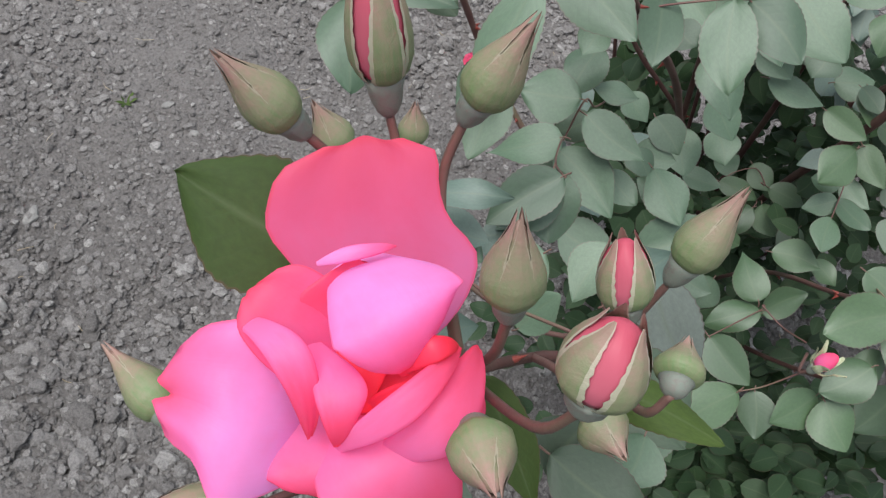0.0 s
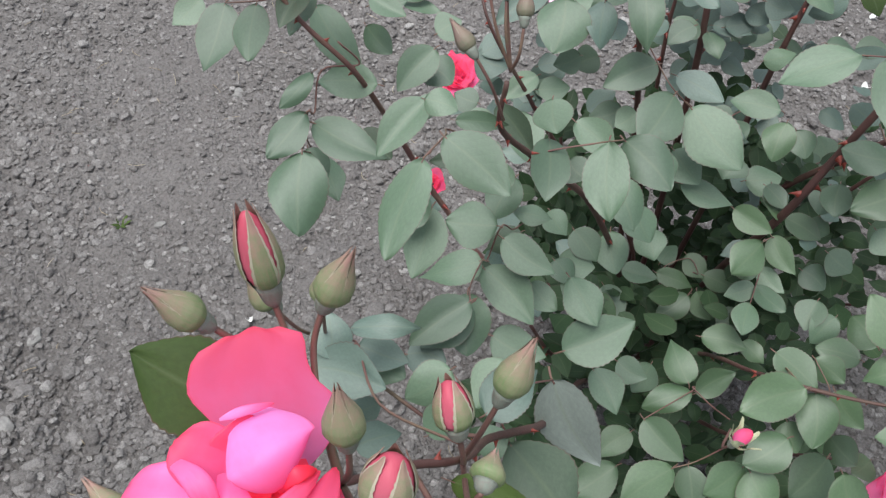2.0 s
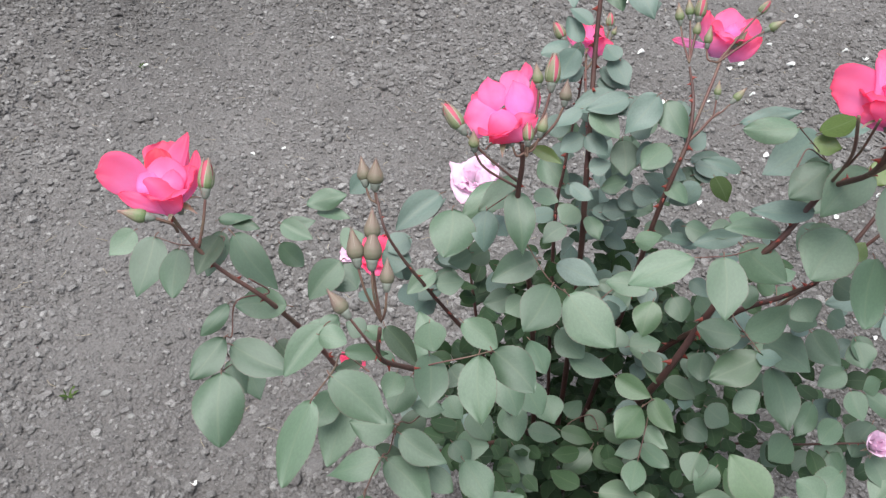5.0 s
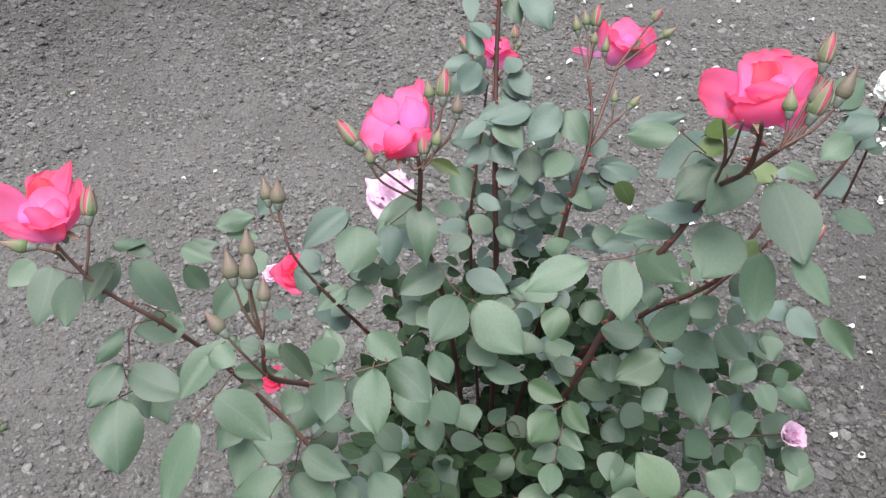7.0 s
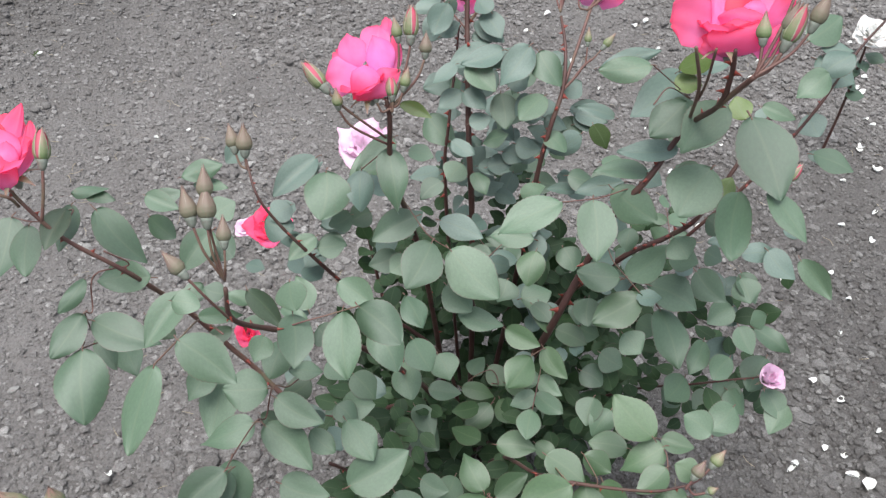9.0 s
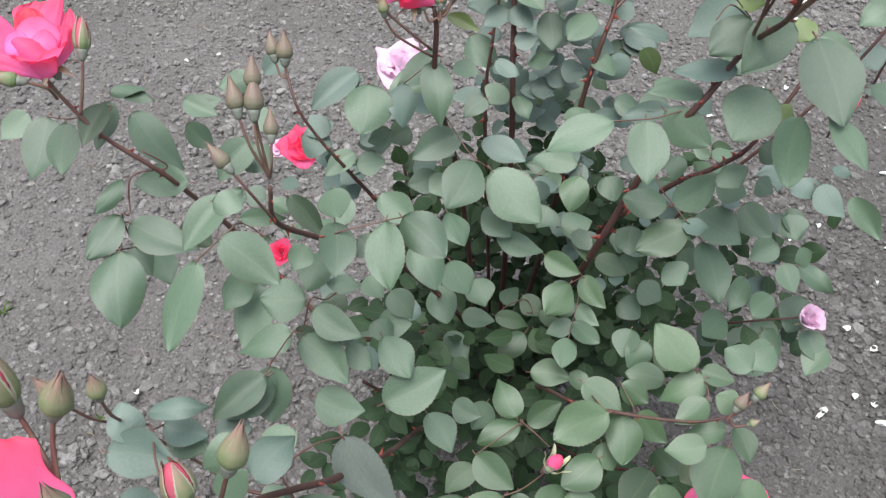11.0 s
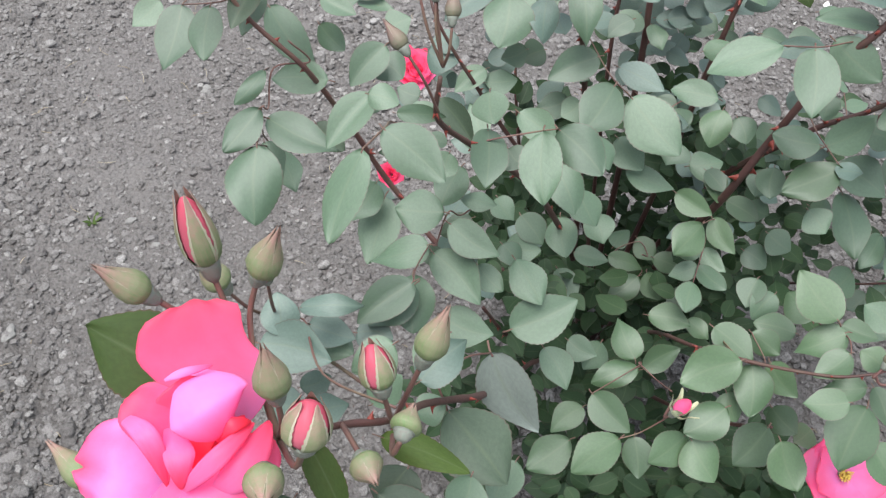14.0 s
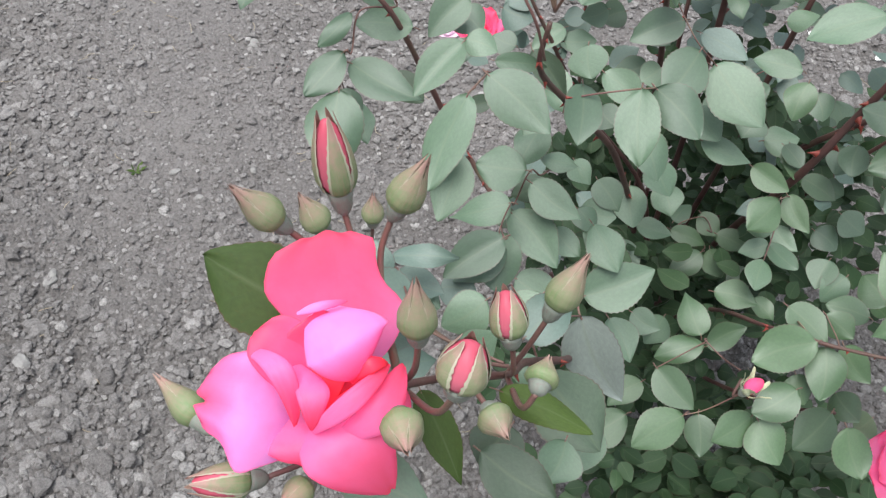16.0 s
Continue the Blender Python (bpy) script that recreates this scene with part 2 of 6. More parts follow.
soil_tone = mixed(st_, 1.0, soil_tone, soil_stretches(st_), "MULTIPLY")
st_.links.new(soil_tone, sb_.inputs["Base Color"])
bumped(st_, sb_, maths(st_, "ADD", noise_of(st_, 120.0, 8.0, 0.72), maths(st_, "SUBTRACT", maths(st_, "MULTIPLY", noise_of(st_, 380.0, 4.0, 0.7), 0.4), maths(st_, "MULTIPLY", crumb.outputs["Distance"], 0.7))), 0.9, 0.012)

CLOD, ct_, cb_ = material("soil_clod", 0.93, 0.12)
isle = ct_.nodes.new("ShaderNodeNewGeometry")
clod_tone = ramp(ct_, isle.outputs["Random Per Island"], [(0.0, (0.145, 0.134, 0.128)), (0.55, (0.205, 0.192, 0.184)), (0.93, (0.255, 0.240, 0.230)), (1.0, (0.33, 0.315, 0.30))])
clod_grain = ramp(ct_, noise_of(ct_, 300.0, 6.0, 0.7), [(0.25, (0.5, 0.5, 0.5)), (0.6, (1.1, 1.1, 1.1))])
clod_tone = mixed(ct_, 1.0, clod_tone, soil_stretches(ct_), "MULTIPLY")
ct_.links.new(mixed(ct_, 1.0, clod_tone, clod_grain, "MULTIPLY"), cb_.inputs["Base Color"])
bumped(ct_, cb_, noise_of(ct_, 240.0, 6.0, 0.72), 0.9, 0.006)

STONE, pt_, pb_ = material("pale_stone", 0.85, 0.2)
pt_.links.new(ramp(pt_, noise_of(pt_, 90.0, 6.0), [(0.3, (0.15, 0.145, 0.138)), (0.7, (0.26, 0.25, 0.235))]), pb_.inputs["Base Color"])
bumped(pt_, pb_, noise_of(pt_, 160.0, 6.0), 0.6, 0.004)


# ---- mesh helpers ----
def mesh_of(name, verts, faces, mat, smooth=True, uvs=None):
    me = bpy.data.meshes.new(name)
    me.from_pydata([tuple(v) for v in verts], [], faces)
    if uvs is not None:
        layer = me.uv_layers.new(name="UVMap")
        index = np.empty(len(me.loops), dtype=np.int32)
        me.loops.foreach_get("vertex_index", index)
        layer.data.foreach_set("uv", np.asarray(uvs, dtype=np.float32)[index].ravel())
    if smooth:
        me.polygons.foreach_set("use_smooth", [True] * len(me.polygons))
    me.materials.append(mat)
    me.update()
    return me


def child(name, data, parent, label=""):
    ob = new(name, data)
    ob.parent = parent
    return tagged(ob, label)


def smooth_line(points, steps=6):
    p = [np.array(q, float) for q in points]
    p = [2 * p[0] - p[1]] + p + [2 * p[-1] - p[-2]]
    out = []
    for i in range(1, len(p) - 2):
        for k in range(steps):
            u = k / steps
            out.append(0.5 * (2 * p[i] + (p[i + 1] - p[i - 1]) * u + (2 * p[i - 1] - 5 * p[i] + 4 * p[i + 1] - p[i + 2]) * u * u
                              + (3 * p[i] - p[i - 1] - 3 * p[i + 1] + p[i + 2]) * u ** 3))
    out.append(p[-2])
    return np.array(out)


def tube_data(points, r0, r1, sides=7, steps=6, wobble=0.0, seed=0):
    line = smooth_line(points, steps)
    rng = np.random.default_rng(seed)
    n = len(line)
    verts, faces = [], []
    tangent = np.gradient(line, axis=0)
    tangent /= np.linalg.norm(tangent, axis=1)[:, None] + 1e-9
    side = np.cross(tangent[0], (0.3, 0.9, 0.2))
    for i in range(n):
        side = side - tangent[i] * np.dot(side, tangent[i])
        side /= np.linalg.norm(side)
        other = np.cross(tangent[i], side)
        r = (r0 + (r1 - r0) * i / (n - 1)) * (1 + wobble * rng.normal())
        for k in range(sides):
            a = 2 * math.pi * k / sides
            verts.append(line[i] + r * (math.cos(a) * side + math.sin(a) * other))
    for i in range(n - 1):
        for k in range(sides):
            a, b = i * sides + k, i * sides + (k + 1) % sides
            faces.append((a, b, b + sides, a + sides))
    faces.append(tuple(range(sides - 1, -1, -1)))
    faces.append(tuple(range((n - 1) * sides, n * sides)))
    return verts, faces, line, tangent


def value_noise(x, y, seed):
    rng = np.random.default_rng(seed)
    table = rng.random((256, 256))
    xi, yi = np.floor(x).astype(int), np.floor(y).astype(int)
    u, v = x - xi, y - yi
    u, v = u * u * (3 - 2 * u), v * v * (3 - 2 * v)
    g = lambda a, b: table[a & 255, b & 255]
    return (g(xi, yi) * (1 - u) + g(xi + 1, yi) * u) * (1 - v) + (g(xi, yi + 1) * (1 - u) + g(xi + 1, yi + 1) * u) * v - 0.5


def soil_height(x, y):
    h = 0.030 * value_noise(x * 1.7, y * 1.7, 1) + 0.020 * value_noise(x * 6, y * 6, 2)
    rough = 0.55 + 0.9 * np.clip(value_noise(x * 2.1 + 9, y * 2.1, 3) + 0.4, 0, 1)
    h += rough * (0.018 * value_noise(x * 21, y * 21, 4) + 0.014 * value_noise(x * 47, y * 47, 5) + 0.010 * value_noise(x * 95, y * 95, 6))
    near = np.clip(1 - (np.hypot(x - 0.6, y - 1.4) - 2.2) / 6, 0, 1)
    return h * near


# ---- ground ----
def axis_steps(lo, hi, step, far):
    inner = list(np.arange(lo, hi, step))
    grow, left, right, d = 1.35, [], [], step
    a, b = lo, hi
    while b < far:
        d *= grow
        a, b = a - d, b + d
        left.append(a)
        right.append(b)
    return np.array(left[::-1] + inner + [hi] + right)


def build_ground():
    xs, ys = axis_steps(-1.3, 2.5, 0.0075, 400), axis_steps(0.1, 3.3, 0.0075, 400)
    gx, gy = np.meshgrid(xs, ys)
    gz = soil_height(gx, gy)
    nx, ny = len(xs), len(ys)
    i = np.arange(nx * ny).reshape(ny, nx)
    quads = np.stack([i[:-1, :-1], i[:-1, 1:], i[1:, 1:], i[1:, :-1]], -1).reshape(-1, 4)
    me = bpy.data.meshes.new("ground")
    me.vertices.add(nx * ny)
    me.vertices.foreach_set("co", np.stack([gx, gy, gz], -1).ravel())
    me.loops.add(quads.size)
    me.loops.foreach_set("vertex_index", quads.ravel())
    me.polygons.add(len(quads))
    me.polygons.foreach_set("loop_start", np.arange(0, quads.size, 4))
    me.polygons.foreach_set("use_smooth", [True] * len(quads))
    me.update(calc_edges=True)
    me.materials.append(SOIL)
    return tagged(new("ground", me), "dry grey-brown tilled garden soil", "soil", kind="structure")


ground = build_ground()

def lump(level):
    bm = bmesh.new()
    bmesh.ops.create_icosphere(bm, subdivisions=level, radius=1)
    v, f = np.array([q.co for q in bm.verts]), np.array([[q.index for q in p.verts] for p in bm.faces])
    bm.free()
    return v, f


def build_clods(count, lo, hi, middle, spread, level, jag, sunk, smooth, seed, label):
    shape, sides = lump(level)
    rng = np.random.default_rng(seed)
    x, y = rng.uniform(-1.5, 2.3, count), 0.35 + 3.0 * rng.random(count) ** 1.12
    thick = value_noise(x * 2.1 + 9, y * 2.1, 3) + value_noise(x * 7 + 3, y * 7, 8) * 0.5 + 0.5
    thick += 0.5 * np.clip((x - 0.8) * 3, 0, 1) * np.clip((1.5 - y) * 2, 0, 1)
    keep = (rng.random(count) < 0.45 + 0.55 * thick) & (np.abs(x - 0.32) < 0.75 + 0.45 * y)
    x, y, thick = x[keep], y[keep], thick[keep]
    n, k = len(x), len(shape)
    size = np.clip(np.exp(rng.normal(math.log(middle), spread, n)) * (0.74 + 0.52 * np.clip(thick, 0, 1.2)), lo, hi)
    flat = rng.uniform(0.55, 0.95, n)
    turn = rng.uniform(0, 2 * math.pi, n)
    # two broad dents and fine jags make every lump uneven
    way = rng.normal(size=(n, 1, 3))
    dent = 1 + 0.22 * np.sin(2.2 * (shape[None] * way).sum(-1, keepdims=True) + rng.uniform(0, 6, (n, 1, 1)))
    v = shape[None] * dent * (1 + jag * np.clip(rng.normal(size=(n, k, 1)), -1.5, 1.4)) * size[:, None, None]
    v[:, :, 0] *= rng.uniform(0.85, 1.4, n)[:, None]
    v[:, :, 2] *= flat[:, None]
    c, s = np.cos(turn)[:, None], np.sin(turn)[:, None]
    v = np.stack([v[:, :, 0] * c - v[:, :, 1] * s + x[:, None], v[:, :, 0] * s + v[:, :, 1] * c + y[:, None],
                  v[:, :, 2] + (soil_height(x, y) + size * flat * sunk)[:, None]], -1)
    faces = (sides[None] + (np.arange(n) * k)[:, None, None]).reshape(-1, 3)
    me = bpy.data.meshes.new("soil_clods")
    me.vertices.add(n * k)
    me.vertices.foreach_set("co", v.ravel())
    me.loops.add(faces.size)
    me.loops.foreach_set("vertex_index", faces.ravel())
    me.polygons.add(len(faces))
    me.polygons.foreach_set("loop_start", np.arange(0, faces.size, 3))
    me.polygons.foreach_set("use_smooth", [smooth] * len(faces))
    me.update(calc_edges=True)
    me.materials.append(CLOD)
    return tagged(new("soil_clods", me), label, "soil", kind="stuff")


build_clods(205000, 0.0017, 0.006, 0.0033, 0.38, 1, 0.24, 0.25, False, 5, "loose crumbs of dry grey soil on the ground")
build_clods(13000, 0.0055, 0.015, 0.0068, 0.26, 2, 0.10, 0.28, False, 6, "larger clods of dry grey soil on the ground")


# ---- rose leaves ----
def leaflet_mesh(name, mat, width, fold, droop, wave, blunt, curl, twist, bend, point, seed, grid=(28, 6)):
    """A leaflet 1 long along x, its full width along y, facing z."""
    rng = np.random.default_rng(seed)
    nu, nv = grid
    verts, uvs, faces = [], [], []
    phase = rng.uniform(0, 6)
    for i in range(nu + 1):
        u = i / nu
        half = 0.5 * width * (math.sin(math.pi * u ** blunt) ** 0.62) * (1 - 0.10 * u)
        half *= 1 - (0.12 + 0.75 * point) * (max(0.0, u - 0.58) / 0.42) ** 1.5
        if i == nu:
            half = 0.0
        half *= 1 + (0.02 if i % 2 else -0.02) + 0.03 * math.sin(9 * u + phase)
        for j in range(nv + 1):
            v = 2 * j / nv - 1
            y = half * v
            z = 0.62 * fold * abs(y) - 0.34 * droop * (u - 0.35) ** 2 + 1.0 * wave * math.sin(5.2 * u + phase + 1.6 * v) * abs(v) - 0.3 * curl * abs(v) ** 3 * half + 0.6 * twist * v * half * (u - 0.4)
            y += 0.03 * bend * math.sin(math.pi * u)
            verts.append((u, y, z))
            uvs.append((u, 0.5 + 0.5 * v))
    for i in range(nu):
        for j in range(nv):
            a = i * (nv + 1) + j
            faces.append((a, a + nv + 1, a + nv + 2, a + 1))
    return mesh_of(name, verts, faces, mat, True, uvs)


VARIANTS = ((0.64, 0.08, 0.12, 0.02, 0.86, 0.2, 0.3, 1, .35), (0.68, 0.05, 0.28, 0.03, 0.90, 0.3, -0.4, -1, .1), (0.60, 0.16, 0.10, 0.02, 0.82, 0.0, 0.2, 1, .5), (0.66, 0.06, -0.14, 0.04, 0.96, -0.2, 0.5, -1.5, .3),
            (0.66, -0.06, 0.24, 0.05, 0.88, 0.4, -0.3, 1.5, .15), (0.58, 0.20, 0.22, 0.03, 0.80, 0.1, 0.6, -2, .55), (0.68, 0.02, 0.08, 0.06, 1.0, 0.4, -0.5, 0.5, .2), (0.63, 0.30, 0.16, 0.03, 0.86, -0.1, 0.1, 2, .4),
            (0.60, 0.10, 0.34, 0.05, 0.78, 0.3, 0.7, 1, .6), (0.67, -0.02, 0.16, 0.05, 0.92, 0.5, -0.6, -1, .25), (0.62, 0.42, 0.14, 0.02, 0.84, 0.0, 0.2, -1, .45))
LEAVES = {m.name: [leaflet_mesh("leaf", m, *v, seed=k) for k, v in enumerate(VARIANTS)] for m in (LEAF, YOUNG, BLUISH, LIME, FRESH, AQUA, DUSKY)}
FACING = Vector((-0.1, -0.5, 0.86)).normalized()

bush = tagged(new("rose_bush"), "tall rose bush with pink blooms, buds and grey-green leaves", "rose bush")
bush.location = (0.42, 0.84, 0.0)
bush.empty_display_size = 0.1
ROOT = Vector(bush.location)
leaf_count = 0


def leaf_pose(base, tip, width, rng):
    b, t = Vector(base), Vector(tip)
    along = (t - b)
    length = along.length
    along.normalize()
    up = FACING + Vector(rng.normal(0, 0.20, 3))
    up = (up - along * up.dot(along)).normalized()
    m = Matrix((along, up.cross(along), up)).transposed().to_4x4()
    return Matrix.Translation(b) @ m @ Matrix.Diagonal((length, width * 1.08 / 0.68, length, 1))


def leaf(x0, y0, z0, x1, y1, z1, width, mat=None):
    """One large leaflet of the bush from its base to its tip, with a short stalk."""
    global leaf_count
    rng = np.random.default_rng(100 + leaf_count)
    mesh = LEAVES[(mat or LEAF).name][leaf_count % len(VARIANTS)]
    ob = child("leaf", mesh, bush)
    ob.matrix_basis = Matrix.Translation(-ROOT) @ leaf_pose((x0, y0, z0), (x1, y1, z1), width, rng)
    leaf_count += 1
    return ob


def stem(name, points, r0, r1, mat, label="", sides=7, wobble=0.0, parent=None):
    verts, faces, line, tangent = tube_data(points, r0, r1, sides, 6, wobble, int(abs(points[0][0]) * 1e4))
    ob = child(name, mesh_of(name, [Vector(v) - ROOT for v in verts], faces, mat), parent or bush, label)
    return ob, line, tangent


def prickle_mesh():
    verts, faces = [], []
    rings = ((0.0, 0.55, 0.32, 0.0), (0.4, 0.26, 0.16, -0.03), (0.75, 0.11, 0.08, -0.14), (1.0, 0.01, 0.01, -0.3))
    for z, a, b, lean in rings:
        for k in range(6):
            c = math.pi * k / 3
            verts.append((a * math.cos(c) + lean, b * math.sin(c), z))
    for i in range(3):
        for k in range(6):
            p, q = i * 6 + k, i * 6 + (k + 1) % 6
            faces.append((p, q, q + 6, p + 6))
    return mesh_of("prickle", verts, faces, PRICKLE)


PRICKLE_MESH = prickle_mesh()


def cane(points, r0, r1, prickles=0, size=0.008, mat=None, from_part=0.25, label="reddish-brown thorny cane"):
    ob, line, tangent = stem("cane", points, r0 * 0.88, r1 * 0.9, mat or CANE, label, 9, 0.05)
    rng = np.random.default_rng(int(points[-1][0] * 1e4) % 9999 + len(points))
    prickles = int(prickles * 1.5)
    for k in range(prickles):
        i = int(len(line) * (from_part + (0.95 - from_part) * (k + rng.random()) / prickles))
        i = min(i, len(line) - 1)
        t = Vector(tangent[i])
        out = Vector(rng.normal(size=3))
        out = (out - t * out.dot(t)).normalized()
        r = r0 + (r1 - r0) * i / len(line)
        s = size * rng.uniform(0.8, 1.4) * (1 - 0.55 * i / len(line))
        m = Matrix((t, out.cross(t), out)).transposed().to_4x4()
        p = child("prickle", PRICKLE_MESH, ob)
        p.matrix_basis = Matrix.Translation(Vector(line[i]) - ROOT + out * r * 0.8) @ m @ Matrix.Scale(s, 4)
    return ob


# ---- rose blooms and buds ----
def petal_mesh(length, half, open0, open1, cup, reflex, frill, seed, mat, tip=0.0, r0=0.004):
    """A petal that stands at the flower's centre and leans out along +x; z is the flower's axis."""
    rng = np.random.default_rng(seed)
    nu, nv = 12, 12
    verts, uvs, faces = [], [], []
    x, z = r0, 0.0
    ph = rng.uniform(0, 6, 3)
    for i in range(nv + 1):
        v = i / nv
        ang = radians(open0 + (open1 - open0) * v ** 0.9) + radians(reflex) * max(0, v - 0.72) / 0.28
        if i:
            x += length / nv * math.sin(ang)
            z += length / nv * math.cos(ang)
        w = half * (math.sin(math.pi * min(1.0, 0.07 + 0.60 * v ** 0.9)) ** 1.05) * (1 - 0.55 * max(0, v - 0.8) ** 1.3 / 0.2 ** 1.3 * 0.55)
        rad = max(0.011, cup * (x + 0.006))
        for j in range(nu + 1):
            u = 2 * j / nu - 1
            a = u * w / rad
            a = max(-2.6, min(2.6, a))
            round_off = (u * u) * (0.20 + 0.1 * v) * length * max(0, v - 0.35)
            back = 1.0 - tip * v * u * u
            dx, dy = rad * (math.cos(a) - 1), rad * math.sin(a)
            crimp = frill * v * v * (math.sin(4.3 * u + ph[0]) + 0.5 * math.sin(9.1 * u + ph[1]))
            verts.append(((x + dx - round_off * math.sin(ang) + crimp * math.cos(ang)) * 1.0, dy * back, z - round_off * math.cos(ang) - crimp * math.sin(ang) * 0.6))
            uvs.append((0.5 + 0.5 * u, v))
    for i in range(nv):
        for j in range(nu):
            a = i * (nu + 1) + j
            faces.append((a, a + 1, a + nu + 2, a + nu + 1))
    return mesh_of("petal", verts, faces, mat, True, uvs)


def along(values, v):
    """A smooth value between evenly spaced ones."""
    n = len(values) - 1
    k = min(int(v * n), n - 1)
    f = v * n - k
    b, c = values[k], values[k + 1]
    a = values[k - 1] if k else 2 * b - c
    d = values[k + 2] if k + 2 <= n else 2 * c - b
    return b + 0.5 * f * (c - a + f * (2 * a - 5 * b + 4 * c - d + f * (3 * (b - c) + d - a)))


def petal(flower, mat, base, mid, tip, side, left, right, cup, arch, frill):
    """One petal of a flower, bent through base, mid and tip (millimetres from the flower's middle, along the world's axes);
    left and right are its half widths at even steps from base to rim, cup curls its sides and arch rounds its rim."""
    rng = np.random.default_rng(int(abs(tip[0]) * 90 + abs(tip[1]) * 7))
    p0, pm, p2 = (np.array(q, float) for q in (base, mid, tip))
    p1 = 2 * pm - (p0 + p2) / 2
    side = np.array(side, float)
    ph = rng.uniform(0, 6, 4)
    nu, nv = 16, 16
    verts, uvs, faces = [], [], []
    for i in range(nv + 1):
        v = i / nv
        c = (1 - v) ** 2 * p0 + 2 * v * (1 - v) * p1 + v * v * p2
        t = 2 * (1 - v) * (p1 - p0) + 2 * v * (p2 - p1)
        t /= np.linalg.norm(t) + 1e-9
        sd = side - t * side.dot(t)
        sd /= np.linalg.norm(sd) + 1e-9
        n = np.cross(sd, t)
        for j in range(nu + 1):
            u = 2 * j / nu - 1
            half = right if u > 0 else left
            w = along(half, v)
            w *= math.sqrt(1 - 0.88 * max(0.0, (v - 0.64) / 0.36) ** 3)
            wave = frill * v * (math.sin(5 * u + 3 * v + ph[0]) + 0.6 * math.sin(9 * u - 4 * v + ph[1]))
            rim = max(0.0, max(abs(u), v) - 0.82) / 0.18
            q = c + sd * (w * u + 0.5 * frill * v * math.sin(7 * v + ph[2])) + n * (cup * w * u * u + 0.6 * wave - 0.7 * rim * rim)
            q = q + t * (0.7 * frill * v ** 3 * math.sin(6 * u + ph[3]) - arch * u * u * v)
            verts.append(q)
            uvs.append((0.5 + 0.5 * u, v))
    for i in range(nv):
        for j in range(nu):
            k = i * (nu + 1) + j
            faces.append((k, k + 1, k + nu + 2, k + nu + 1))
    ob = child("petal", mesh_of("petal", verts, faces, mat, True, uvs), flower)
    ob.matrix_basis = flower.matrix_basis.inverted() @ Matrix.Translation(flower["middle"]) @ Matrix.Scale(0.001, 4)
    return ob


def axis_frame(centre, axis, size=1.0, spin=0.0):
    z = Vector(axis).normalized()
    x = Vector((1, 0, 0)) - z * z.x
    x.normalize()
    m = Matrix((x, z.cross(x), z)).transposed().to_4x4()
    return Matrix.Translation(Vector(centre) - ROOT) @ m @ Matrix.Rotation(spin, 4, "Z") @ Matrix.Scale(size, 4)


def revolved(name, profile, mat, sides=10, ridge=0.0, folds=5, twist=0.0):
    """A body turned about z, with folds that wind up it; its seam lies at the back."""
    verts, uvs, faces = [], [], []
    for i, (r, z) in enumerate(profile):
        for k in range(sides + 1):
            a = 2 * math.pi * k / sides + 0.5 * math.pi
            w = folds * a + twist * z
            rr = r * (1 + ridge * (math.cos(w) + 0.5 * math.cos(2 * w)))
            verts.append((rr * math.cos(a), rr * math.sin(a), z))
            uvs.append((0.03 + 0.94 * k / sides, 0.9 * i / (len(profile) - 1)))
    for i in range(len(profile) - 1):
        for k in range(sides):
            p = i * (sides + 1) + k
            faces.append((p, p + 1, p + sides + 2, p + sides + 1))
    faces.append(tuple(range(sides - 1, -1, -1)))
    faces.append(tuple(range((len(profile) - 1) * (sides + 1), len(profile) * (sides + 1) - 1)))
    return mesh_of(name, verts, faces, mat, True, uvs)


CALYX = revolved("flower", [(0.0018, -0.016), (0.0035, -0.013), (0.0052, -0.009), (0.0048, -0.004), (0.0030, 0.0), (0.001, 0.004)], HIP, 10)


def sepal_mesh(length, half, lean0, lean1, mat):
    verts, uvs, faces = [], [], []
    x, z = 0.0, 0.0
    nv = 8
    for i in range(nv + 1):
        v = i / nv
        ang = radians(lean0 + (lean1 - lean0) * v)
        if i:
            x += length / nv * math.sin(ang)
            z += length / nv * math.cos(ang)
        w = half * (1 - v) ** 0.75 * (0.75 + 1.2 * v * (1 - v)) + 0.0003
        for j in range(5):
            u = j / 2 - 1
            verts.append((x - 0.35 * half * u * u, w * u, z))
            uvs.append((0.5 + 0.5 * u, v))
    for i in range(nv):
        for j in range(4):
            a = i * 5 + j
            faces.append((a, a + 1, a + 6, a + 5))
    return mesh_of("sepal", verts, faces, mat, True, uvs)


OPEN_SEPAL = sepal_mesh(0.024, 0.005, 70, 130, SEPAL)


